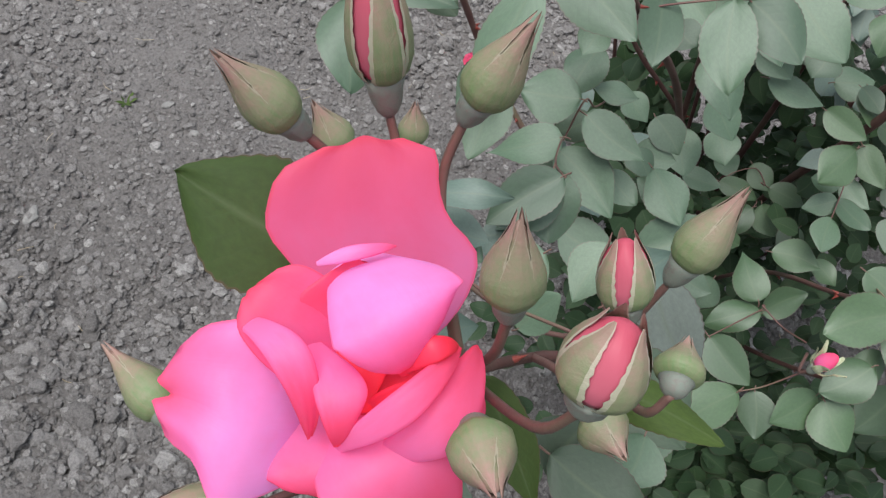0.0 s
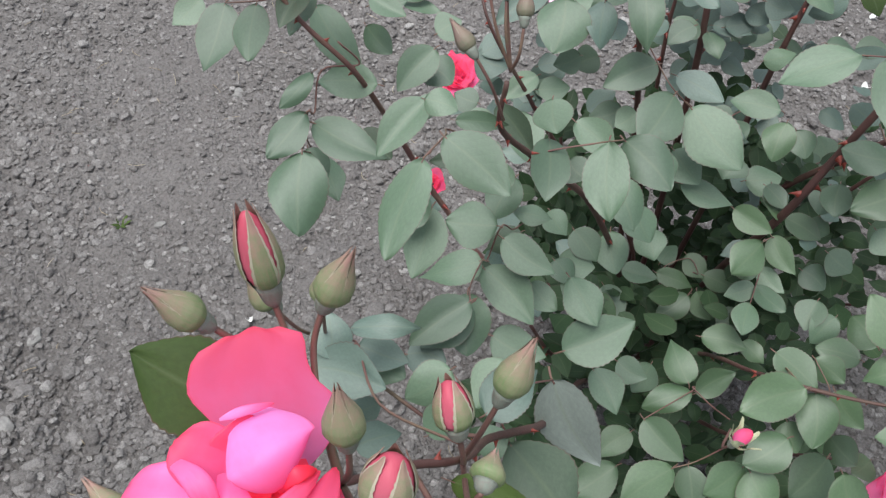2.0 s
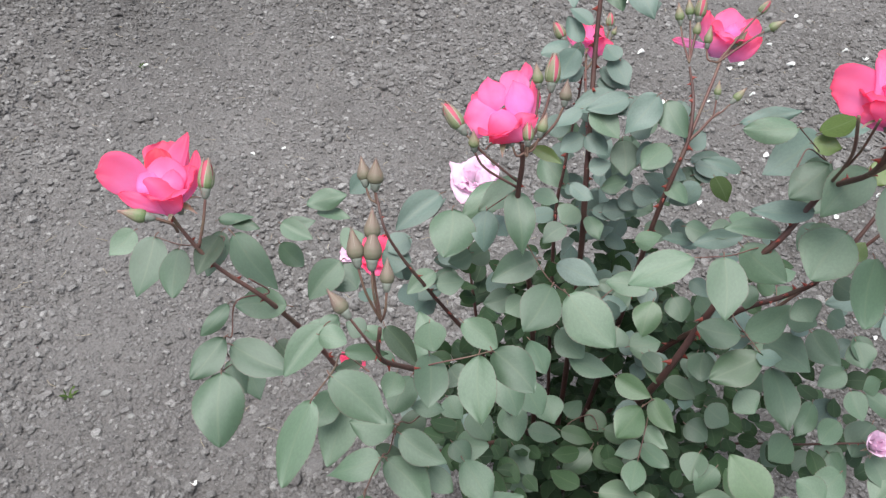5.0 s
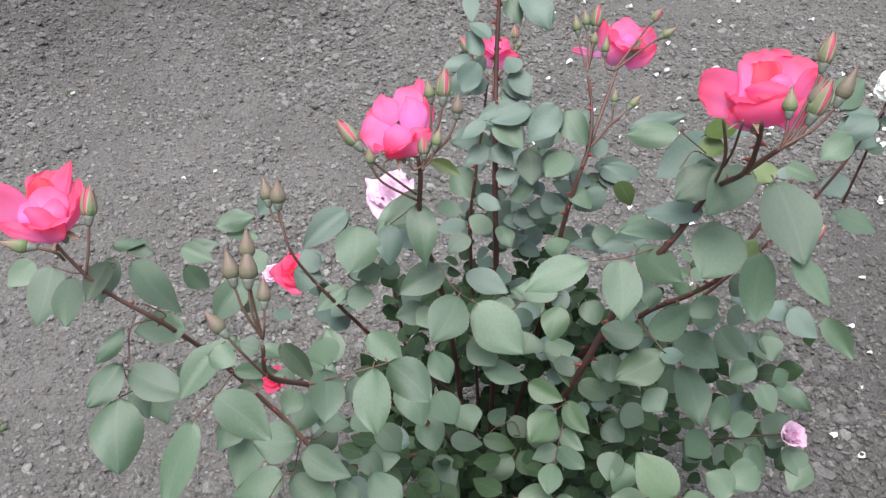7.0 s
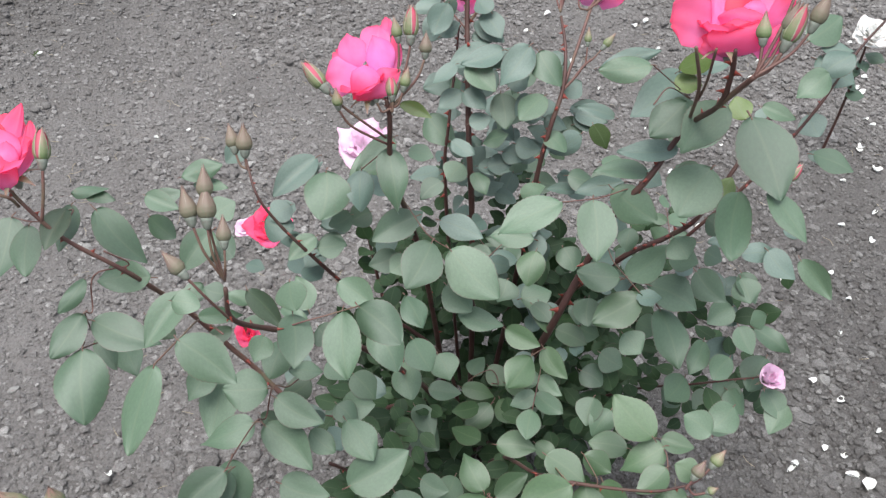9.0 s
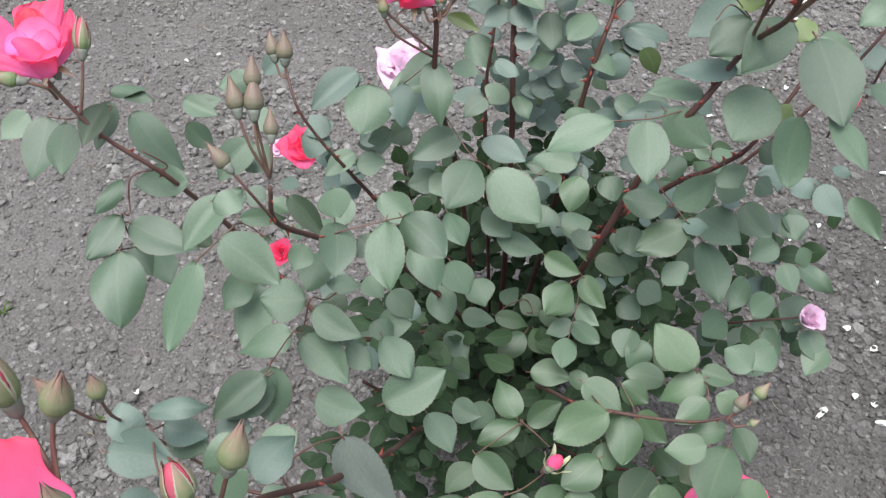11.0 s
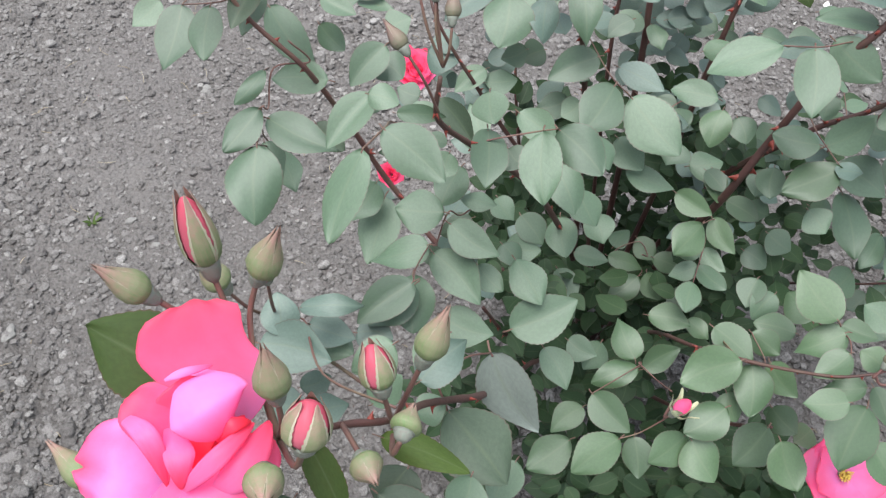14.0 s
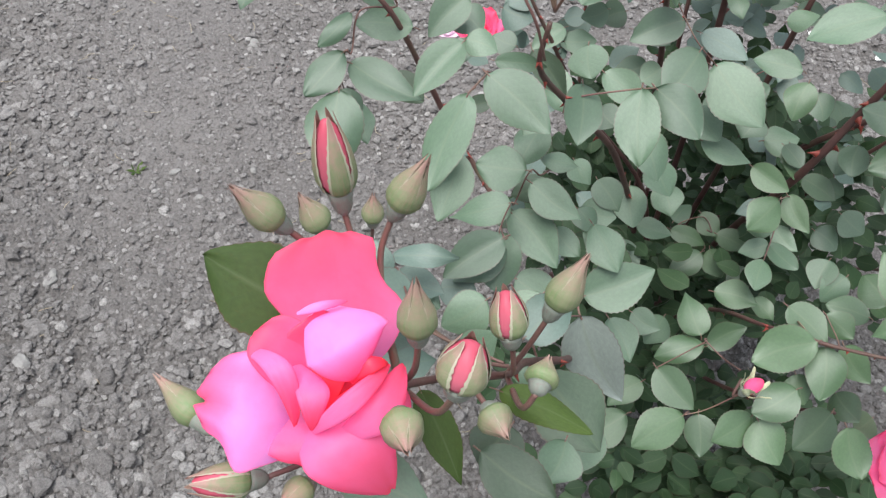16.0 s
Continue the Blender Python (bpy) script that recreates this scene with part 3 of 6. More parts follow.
def bloom(centre, axis, petals, mat, label, size=1.0, spin=0.0, stamens=0, pale=()):
    """A rose: the calyx, its petals given as (turn, length, half width, lean at base, lean at rim, cup, reflex, frill)."""
    f = child("flower", CALYX, bush, label)
    f.matrix_basis = axis_frame(centre, axis, size, spin)
    f["middle"] = Vector(centre) - ROOT
    for k, (turn, length, half, lean0, lean1, cup, reflex, frill) in enumerate(petals):
        p = child("petal", petal_mesh(length, half, lean0, lean1, cup, reflex, frill, k + int(size * 100), ORCHID if mat is PINK and k in pale else mat), f)
        p.matrix_basis = Matrix.Rotation(radians(turn), 4, "Z")
    for k in range(5):
        s = child("sepal", OPEN_SEPAL, f)
        s.matrix_basis = Matrix.Translation((0, 0, -0.005)) @ Matrix.Rotation(radians(72 * k + 20), 4, "Z")
    if stamens:
        rng = np.random.default_rng(3)
        verts, faces = [], []
        for k in range(stamens):
            a, r = rng.uniform(0, 6.28), rng.uniform(0.001, 0.006)
            v, g, _, _ = tube_data([(r * 0.3 * math.cos(a), r * 0.3 * math.sin(a), 0.0), (r * math.cos(a), r * math.sin(a), 0.008), (1.3 * r * math.cos(a), 1.3 * r * math.sin(a), 0.0105)], 0.0003, 0.0007, 4, 2)
            faces += [tuple(i + len(verts) for i in q) for q in g]
            verts += list(v)
        child("stamens", mesh_of("stamens", verts, faces, STAMEN), f, "tuft of golden stamens")
    return f


def rose_petals(seed, outer=58, inner=22):
    """Three whorls of a half-open rose."""
    rng = np.random.default_rng(seed)
    out = []
    for ring, (count, length, half, a0, a1, cup, reflex, frill) in enumerate((
            (4, 0.048, 0.032, 36, outer, 1.15, 18, 0.0030), (4, 0.044, 0.028, 22, outer * 0.66, 1.05, 8, 0.0026),
            (3, 0.038, 0.022, 10, inner, 0.9, -10, 0.0022), (3, 0.032, 0.016, 4, inner * 0.5, 0.8, -14, 0.0014))):
        for k in range(count):
            out.append((360 / count * k + 33 * ring + rng.uniform(-12, 12), length * rng.uniform(0.9, 1.1), half * rng.uniform(0.9, 1.1),
                        a0 + rng.uniform(-5, 5), a1 + rng.uniform(-9, 9), cup, reflex + rng.uniform(-10, 14), frill))
    return out


# a closed bud, 1 long from the foot of its hip to its tip
BUD_BODY = revolved("bud", [(0.05, 0.25), (0.17, 0.31), (0.205, 0.40), (0.196, 0.52), (0.148, 0.65), (0.092, 0.78), (0.045, 0.90), (0.01, 0.96)], SEPAL, 16)
BUD_BODY_PINK = revolved("bud", [(0.05, 0.25), (0.16, 0.31), (0.200, 0.40), (0.204, 0.53), (0.184, 0.67), (0.150, 0.79), (0.105, 0.88), (0.05, 0.95), (0.01, 0.97)], CORAL, 30, 0.035, 3, 5.0)
BUD_BODY_OPEN = revolved("bud", [(0.05, 0.30), (0.15, 0.36), (0.19, 0.48), (0.20, 0.62), (0.165, 0.76), (0.11, 0.88), (0.03, 0.96)], PINK, 30, 0.05, 3, 5.0)
BUD_HIP = revolved("hip", [(0.048, 0.0), (0.084, 0.04), (0.117, 0.11), (0.130, 0.19), (0.158, 0.27), (0.10, 0.30)], HIP, 14)


def bud_sepal(spread, wide=0.74, taper=0.55, mat=None, blunt=False):
    verts, uvs, faces = [], [], []
    prof = ((0.125, 0.25), (0.182, 0.31), (0.213, 0.40), (0.204, 0.52), (0.156, 0.65), (0.100, 0.78), (0.055, 0.90), (0.014, 1.06))
    if blunt:
        prof = ((0.125, 0.25), (0.180, 0.31), (0.213, 0.40), (0.216, 0.53), (0.194, 0.67), (0.158, 0.79), (0.112, 0.90), (0.07, 1.04))
    rows, cols = 21, 8
    zs = np.linspace(0, len(prof) - 1, rows + 1)
    for i, q in enumerate(zs):
        k = min(int(q), len(prof) - 2)
        r, z = ((1 - q + k) * np.array(prof[k]) + (q - k) * np.array(prof[k + 1])).tolist()
        v = i / rows
        w = wide * (1 - v) ** taper + 0.08
        rr = r + spread * v * v * 0.5
        for j in range(cols + 1):
            u = 2 * j / cols - 1
            ragged = 1 + 0.06 * abs(u) ** 4 * math.sin(2.6 * i + 1.3 * (u > 0))
            a = u * w * ragged + 0.25 * v ** 3
            bulge = 1.0 + 0.035 * math.cos(1.5 * u) + 0.03 * (abs(u) < 0.15)
            verts.append((rr * bulge * math.cos(a), rr * bulge * math.sin(a), z - 0.25 * spread * v))
            uvs.append((j / cols, v))
    for i in range(rows):
        for j in range(cols):
            a = i * (cols + 1) + j
            faces.append((a, a + 1, a + cols + 2, a + cols + 1))
    return mesh_of("sepal", verts, faces, mat or SEPAL, True, uvs)


SEPAL_PALE = stem_material("pale_sepal", (0.22, 0.26, 0.13), (0.34, 0.36, 0.23), (0.42, 0.38, 0.27))
SEPAL_DRY = bud_sepal(0.02, 0.92, 0.50, SEPAL_BROWN)
SEPAL_SHUT, SEPAL_AJAR, SEPAL_WIDE = bud_sepal(0.02, 0.92, 0.50), bud_sepal(0.04, 0.66, 0.50, SEPAL_EDGED, True), bud_sepal(0.95, 0.42, 0.8, SEPAL_PALE)


def bud(foot, tip, fat=1.0, state="shut", label="closed green rose bud", stalk=None, stalk_r=0.0012):
    foot, tip = Vector(foot), Vector(tip)
    axis = tip - foot
    b = child("bud", {"shut": BUD_BODY, "ajar": BUD_BODY_PINK, "wide": BUD_BODY_OPEN}[state], bush, label)
    b.matrix_basis = axis_frame(foot, axis, axis.length, 0.4 * math.sin(foot.x * 97) if state == "ajar" else foot.x * 97) @ Matrix.Diagonal((fat * 0.9, fat * 0.9, 1, 1))
    child("hip", BUD_HIP, b)
    sep = {"shut": SEPAL_DRY if "brownish" in label else SEPAL_SHUT, "ajar": SEPAL_AJAR, "wide": SEPAL_WIDE}[state]
    turns = (0, 72, 144, 216, 288) if state != "ajar" else (26, 92, 157, 220, 314)
    for a in turns:
        s = child("sepal", sep, b)
        s.matrix_basis = Matrix.Rotation(radians(a), 4, "Z")
    if stalk:
        stem("flower_stalk", [foot + axis * 0.03, foot - axis.normalized() * 0.008 + (Vector(stalk) - foot) * 0.25, stalk], stalk_r, stalk_r * 1.15, SHOOT, "", 6)
    return b


# ---- canes of the bush ----
cane([(.42, .84, -.02), (.36, .76, .30), (0.193, 0.600, 0.502), (0.107, 0.609, 0.605), (0.064, 0.589, 0.709), (0.039, 0.549, 0.801), (0.025, 0.533, 0.839), (-.006, .525, .88), (-.028, .525, .918), (-.04, .528, .945)], .0042, .0014, 9, .006, SHOOT)
cane([(.41, .83, -.02), (.34, .70, .38), (.25, .57, .66), (.195, .50, .78), (.163, .46, .84), (.138, .425, .895), (.137, .42, .935)], .0045, .0017, 10, .006)
cane([(.40, .85, -.02), (.36, .82, .3), (.31, .77, .6), (.268, .72, .78), (.262, .712, .86), (.258, .712, .885)], .005, .0024, 8, .006)
cane([(.43, .86, -.02), (.41, .86, .3), (.385, .86, .58), (.371, .868, .70), (.366, .90, .775), (.364, .95, .845), (.364, .985, .90), (.364, 1.01, .955), (.364, 1.03, 1.0)], .0055, .0022, 18, .009)
cane([(.44, .85, -.02), (.45, .83, .4), (.452, .82, .68), (.458, .824, .76), (.471, .847, .803), (.475, .881, .835), (.474, .925, .853)], .005, .0018, 12, .008)
cane([(.45, .83, -.02), (.455, .74, .35), (.455, .65, .60), (.474, .65, .694), (.496, .652, .789), (.515, .645, .838), (0.544, 0.659, 0.892), (0.532, 0.589, 0.970), (0.524, 0.570, 1.012), (0.516, 0.562, 1.042)], .0058, .0020, 18, .0095)
cane([(.45, .85, -.02), (.50, .82, .40), (.55, .74, .62), (0.599, 0.723, 0.682), (0.623, 0.710, 0.737), (0.682, 0.756, 0.833)], .005, .0024, 10, .008)
cane([(.43, .80, -.02), (.41, .60, .40), (.42, .48, .565), (.465, .445, .60), (.515, .42, .63), (.545, .415, .648)], .0032, .0013, 6, .005)
cane([(.41, .80, -.02), (.39, .68, .20), (0.283, 0.536, 0.420), (0.225, 0.391, 0.620), (0.186, 0.293, 0.770), (0.162, 0.255, 0.830), (0.144, 0.229, 0.870), (0.130, 0.196, 0.915), (0.107, 0.182, 0.933), (0.084, 0.160, 0.960)], .0036, .0018, 9, .006)
cane([(.42, .82, -.02), (.36, .76, .38), (0.236, 0.717, 0.580), (0.194, 0.700, 0.655), (0.173, 0.686, 0.700), (0.147, 0.681, 0.745), (0.127, 0.687, 0.780), (.115, .72, .80)], .0036, .0013, 6, .005)
cane([(.46, .84, -.02), (.60, .77, .28), (.72, .71, .40), (.785, .69, .44)], .003, .0013, 6, .005)
cane([(.46, .86, -.02), (.62, .86, .40), (.74, .84, .66), (.80, .86, .76), (.85, .90, .83), (.90, .93, .88)], .0034, .0015, 8, .006)
cane([(.369, .885, .74), (.376, .99, .745), (.380, 1.05, .75), (.382, 1.085, .765)], .0026, .0018, 3, .005, SHOOT)
cane([(.43, .84, -.02), (.47, .62, .22), (.50, .50, .38), (.53, .455, .46)], .004, .002, 4, .005)
cane([(.40, .84, -.02), (.30, .66, .25), (.24, .55, .45), (.20, .48, .60)], .004, .002, 6, .006)
cane([(.41, .87, -.02), (.30, .90, .25), (.25, .94, .45), (.235, .97, .57)], .004, .002, 4, .005)

cane([(0.400, 0.870, 0.200), (0.352, 0.904, 0.585), (0.350, 0.921, 0.693), (0.357, 0.958, 0.767), (0.361, 0.987, 0.809)], .0035, .0013, 14, .007)

# ---- leaf sprays ----
STALK_V, STALK_F, _, _ = tube_data([(0.04, 0, -0.006), (-0.03, 0, -0.02), (-0.10, 0.01, -0.08)], 0.010, 0.012, 5, 4)
STALK = mesh_of("leaf_stalk", STALK_V, STALK_F, SHOOT)


def stalk(points):
    return stem("leaf_stalk", points, .0008, .0006, SHOOT, "thin reddish leaf stalk", 5)


# spray on the far cane tip
stalk([(-.000, .535, .895), (-.003, .547, .891), (-.036, .554, .871), (-.091, .625, .809)])
leaf(-.006, .559, .886, -.014, .525, .865, .025)
leaf(-.044, .555, .866, -.044, .517, .844, .028)
leaf(-.091, .625, .809, -.100, .573, .778, .040)
# hanging spray
stalk([(.020, .530, .860), (.034, .539, .834), (.008, .525, .836), (.005, .508, .810), (.001, .502, .815), (-.005, .520, .767), (-.007, .557, .715), (.001, .476, .800)])
leaf(.047, .547, .809, .000, .548, .804, .030)
leaf(.002, .521, .837, -.019, .497, .820, .016)
leaf(.004, .504, .803, .064, .482, .797, .037)
leaf(.000, .500, .816, -.024, .469, .795, .027)
leaf(-.006, .524, .754, .013, .497, .741, .022)
leaf(-.007, .566, .702, .017, .532, .685, .032)
leaf(.001, .476, .800, .007, .421, .769, .044)
# spray under the bud cluster
stalk([(.130, .420, .885), (.106, .460, .854), (.105, .406, .901), (.095, .365, .922)])
leaf(.088, .494, .848, .058, .457, .823, 0.030)
leaf(.105, .393, .913, .146, .364, .901, .032)
leaf(.095, .365, .922, .080, .316, .892, .028)
# level spray
stalk([(.165, .455, .830), (.170, .464, .837), (.207, .468, .849), (.229, .482, .842)])
leaf(.176, .473, .844, .178, .434, .822, .034)
leaf(.216, .469, .851, .221, .420, .824, .033)
leaf(.229, .482, .842, .264, .452, .828, .034)
# low spray
stalk([(.175, .500, .720), (.165, .480, .734), (.154, .465, .754), (.147, .453, .726), (.142, .433, .751), (.133, .383, .786), (.132, .345, .821)])
leaf(.156, .459, .748, .199, .436, .740, .032)
leaf(.151, .461, .759, .111, .463, .755, .037)
leaf(.145, .450, .719, .188, .413, .702, .036)
leaf(.141, .428, .757, .095, .416, .744, .031)
leaf(.131, .370, .795, .135, .334, .774, .035)
leaf(.132, .345, .821, .097, .320, .802, .029)
# pale spray
stalk([(.400, .660, .480), (.412, .672, .464), (.405, .698, .458), (.372, .676, .459), (.405, .660, .453), (.400, .644, .458)])
leaf(.424, .683, .448, .463, .669, .444, .028, YOUNG)
leaf(.403, .705, .457, .427, .681, .446, .028, YOUNG)
leaf(.364, .670, .459, .406, .656, .456, .026, YOUNG)
leaf(.413, .656, .451, .431, .627, .436, .030, YOUNG)
leaf(.400, .644, .458, .365, .620, .440, .031, YOUNG)
# spray by the thorny cane
stalk([(.460, .620, .585), (.448, .628, .592), (.422, .596, .620)])
leaf(.445, .629, .593, .471, .595, .576, .030, YOUNG)
leaf(.422, .596, .620, .394, .567, .600, .036, YOUNG)
# spray below the pink bud
stalk([(.390, .430, .560), (.386, .460, .529), (.369, .476, .531), (.369, .475, .528), (.317, .433, .537)])
leaf(.383, .490, .498, .421, .510, .514, .031, YOUNG)
leaf(.365, .480, .532, .345, .517, .551, .035, YOUNG)
leaf(.369, .474, .527, .322, .459, .513, .029, YOUNG)
leaf(.317, .433, .537, .356, .401, .523, .037, YOUNG)
# spray towards the front
stalk([(.385, .400, .570), (.364, .397, .535), (.344, .391, .529)])
leaf(.359, .396, .526, .365, .361, .507, .032, YOUNG)
leaf(.344, .391, .529, .300, .361, .506, .038, YOUNG)
# spray along the low shoot
stalk([(.440, .450, .600), (.431, .465, .603), (.440, .445, .609), (.458, .450, .592), (.478, .458, .583), (.468, .489, .587)])
leaf(.423, .479, .605, .461, .451, .594, .037, YOUNG)
leaf(.442, .440, .611, .387, .420, .593, .045, YOUNG)
leaf(.462, .452, .588, .462, .408, .562, .038, YOUNG)
leaf(.484, .460, .581, .511, .431, .567, .035, YOUNG)
leaf(.468, .489, .587, .496, .471, .579, .028, YOUNG)
# spray with a curved stalk
stalk([(.540, .440, .625), (.537, .441, .631), (.541, .466, .628), (.544, .513, .579), (.545, .492, .610), (.526, .471, .645)])
leaf(.534, .442, .637, .502, .423, .622, .030, YOUNG)
leaf(.542, .472, .627, .494, .455, .611, .037, YOUNG)
leaf(.544, .524, .567, .519, .550, .578, .040, YOUNG)
leaf(.545, .487, .617, .579, .476, .615, .025, YOUNG)
leaf(.526, .471, .645, .489, .511, .665, .043, YOUNG)
# tall side spray
stalk([(.515, .645, .825), (.501, .650, .822), (.466, .629, .829), (.424, .612, .839)])
leaf(.486, .654, .819, .528, .621, .804, .037)
leaf(.458, .624, .831, .457, .570, .799, .044)
leaf(.424, .612, .839, .362, .589, .818, .036)
# spray right of the thorny cane
stalk([(.500, .660, .730), (.504, .640, .726), (.516, .632, .715), (.534, .610, .704)])
leaf(.508, .620, .723, .462, .630, .723, .034)
leaf(.519, .630, .712, .568, .658, .734, .041)
leaf(.534, .610, .704, .478, .589, .685, .040, YOUNG)
# crown spray
stalk([(.262, .715, .830), (.267, .751, .803), (.262, .725, .814), (.234, .721, .786)])
leaf(.271, .788, .777, .228, .755, .753, .035)
leaf(.261, .719, .817, .270, .658, .782, .036)
leaf(.234, .721, .786, .233, .681, .762, .031, AQUA)
# mid spray
stalk([(.272, .700, .770), (.283, .700, .754), (.304, .673, .737), (.330, .673, .713)])
leaf(.294, .701, .737, .245, .680, .719, .038)
leaf(.309, .666, .732, .280, .623, .704, .047)
leaf(.330, .673, .713, .381, .622, .689, .051)
# spray under the open bloom
stalk([(.500, .645, .930), (.537, .706, .906), (.573, .729, .876), (.495, .661, .962)])
leaf(.575, .767, .881, .515, .729, .852, .048, AQUA)
leaf(.582, .735, .868, .546, .703, .846, .041)
leaf(.495, .661, .962, .446, .661, .956, .026)
# shadow spray
stalk([(.150, .262, .842), (.170, .290, .822), (.188, .310, .797)])
stalk([(.150, .262, .842), (.156, .255, .832), (.160, .251, .824)])
leaf(.188, .310, .796, .228, .280, .746, .044, BLUISH)
leaf(.160, .251, .824, .199, .214, .808, .045, DUSKY)
# spray of the near cane
stalk([(.130, .210, .900), (.089, .237, .879), (.070, .284, .858), (.061, .272, .861), (.068, .306, .819)])
leaf(.047, .265, .858, .090, .257, .858, .032, AQUA)
leaf(.065, .296, .852, .104, .298, .858, .017, AQUA)
leaf(.059, .269, .862, .054, .291, .874, .023, AQUA)
leaf(.068, .306, .819, .099, .298, .819, .024, AQUA)
# single leaves, from the front to the back
leaf(.062, .148, .895, .105, .136, .893, .030)
leaf(.085, .165, .884, .073, .145, .871, .026)
leaf(.092, .174, .931, .115, .141, .914, .018, LIME)
leaf(.125, .174, .877, .163, .157, .872, .028, DUSKY)
leaf(.125, .175, .939, .166, .163, .936, .015, LIME)
leaf(.139, .190, .875, .130, .168, .861, .031, DUSKY)
leaf(.049, .174, .979, .001, .191, .984, .035, LIME)
leaf(.176, .211, .823, .167, .189, .810, .027)
leaf(.141, .234, .886, .164, .254, .900, .028, AQUA)
leaf(.141, .242, .833, .158, .249, .839, .020)
leaf(.213, .260, .742, .199, .233, .725, .028)
leaf(.115, .246, .832, .131, .261, .843, .024)
leaf(.046, .256, .809, .076, .251, .809, .024, AQUA)
leaf(.074, .250, .800, .100, .258, .807, .024, AQUA)
leaf(.067, .271, .798, .086, .278, .805, .018, AQUA)
leaf(.124, .287, .835, .100, .271, .823, .028)
leaf(.156, .293, .841, .140, .269, .825, .028)
leaf(.068, .307, .809, .098, .295, .805, .026)
leaf(.096, .325, .783, .122, .322, .784, .030, AQUA)
leaf(.133, .353, .807, .104, .327, .789, .031)
leaf(.409, .389, .544, .433, .355, .527, .040, YOUNG)
leaf(.575, .390, .564, .605, .355, .547, .042, YOUNG)
leaf(.405, .394, .541, .371, .370, .523, .037, YOUNG)
leaf(.562, .412, .596, .537, .360, .564, .050, YOUNG)
leaf(.523, .392, .635, .483, .390, .629, .032, YOUNG)
leaf(.518, .418, .501, .535, .375, .479, .044, YOUNG)
leaf(.435, .409, .577, .397, .387, .559, .037, YOUNG)
leaf(.158, .416, .676, .203, .403, .674, .040)
leaf(.315, .433, .433, .271, .404, .411, .041, YOUNG)
leaf(.578, .439, .588, .592, .406, .570, .027, YOUNG)
leaf(.559, .425, .608, .518, .423, .602, .026, YOUNG)
leaf(.448, .440, .551, .459, .415, .538, .031, YOUNG)
leaf(.219, .422, .655, .276, .446, .676, .045)
leaf(.526, .454, .462, .490, .417, .437, .050, YOUNG)
leaf(.563, .430, .636, .542, .443, .641, .025, YOUNG)
leaf(.110, .438, .884, .144, .436, .887, .015)
leaf(.185, .456, .699, .208, .437, .690, .023)
leaf(.089, .451, .887, .111, .445, .886, .020)
leaf(.326, .462, .455, .293, .437, .437, .034, YOUNG)
leaf(.217, .467, .698, .243, .433, .681, .032)
leaf(.267, .473, .550, .293, .437, .532, .034)
leaf(.150, .479, .809, .142, .460, .797, .024)
leaf(.538, .484, .452, .566, .459, .441, .035, YOUNG)
leaf(.243, .465, .660, .215, .482, .666, .026)
leaf(.124, .474, .868, .107, .480, .869, .018)
leaf(.174, .487, .868, .179, .466, .856, .028)
leaf(.601, .485, .408, .582, .471, .398, .038, YOUNG)
leaf(.195, .484, .814, .209, .472, .809, .024)
leaf(.208, .501, .675, .225, .483, .666, .025)
leaf(.298, .504, .520, .329, .490, .516, .032)
leaf(.164, .503, .730, .197, .498, .731, .019)
leaf(0.138, 0.497, 0.847, 0.167, 0.472, 0.827, 0.022, DUSKY)
leaf(.091, .518, .723, .072, .488, .703, .031)
leaf(.163, .519, .753, .148, .489, .734, .031)
leaf(.213, .509, .662, .246, .506, .664, .032)
leaf(.340, .521, .495, .323, .495, .477, .033)
leaf(.526, .509, .564, .483, .518, .564, .030, YOUNG)
leaf(.224, .531, .682, .246, .507, .671, .031)
leaf(.616, .510, .584, .588, .531, .593, .034)
leaf(.244, .541, .743, .266, .502, .723, .035)
leaf(.201, .543, .691, .218, .524, .682, .028)
leaf(.274, .557, .770, .290, .528, .755, .027)
leaf(.389, .550, .513, .436, .541, .513, .033, YOUNG)
leaf(.440, .562, .494, .464, .543, .486, .025, YOUNG)
leaf(.529, .581, .532, .504, .556, .515, .032)
leaf(.510, .596, .537, .498, .568, .519, .035)
leaf(.620, .606, .860, .650, .558, .836, .030)
leaf(.289, .606, .642, .309, .574, .626, .037)
leaf(-.006, .593, .864, .020, .588, .864, .014)
leaf(.600, .620, .845, .584, .561, .809, .050)
leaf(-.018, .594, .866, .014, .596, .871, .013)
leaf(.180, .580, .723, .167, .612, .740, .027)
leaf(.525, .607, .644, .543, .586, .634, .033)
leaf(0.210, 0.581, 0.763, 0.246, 0.558, 0.748, 0.030)
leaf(.706, .613, .485, .672, .589, .467, .047)
leaf(.282, .624, .578, .291, .585, .556, .036)
leaf(.398, .636, .620, .437, .615, .613, .029, YOUNG)
leaf(.608, .664, .903, .626, .588, .862, .058)
leaf(.579, .648, .852, .541, .608, .824, .055)
leaf(.302, .646, .455, .326, .611, .438, .034)
leaf(.490, .645, .662, .486, .616, .645, .033)
leaf(.505, .644, .526, .531, .626, .519, .033)
leaf(-.018, .636, .809, .029, .604, .767, 0.037)
leaf(.565, .647, .755, .578, .626, .744, .034)
leaf(.299, .651, .392, .336, .625, .381, .046)
leaf(.326, .656, .549, .340, .627, .534, .041)
leaf(.595, .650, .781, .617, .636, .776, .027)
leaf(.026, .652, .812, .059, .638, .807, .023)
leaf(.653, .658, .488, .625, .634, .471, .047)
leaf(.528, .656, .546, .554, .638, .539, .033)
leaf(.465, .657, .592, .501, .638, .585, .031, YOUNG)
leaf(.703, .660, .525, .678, .637, .509, .035)
leaf(.077, .656, .743, .103, .640, .737, .035)
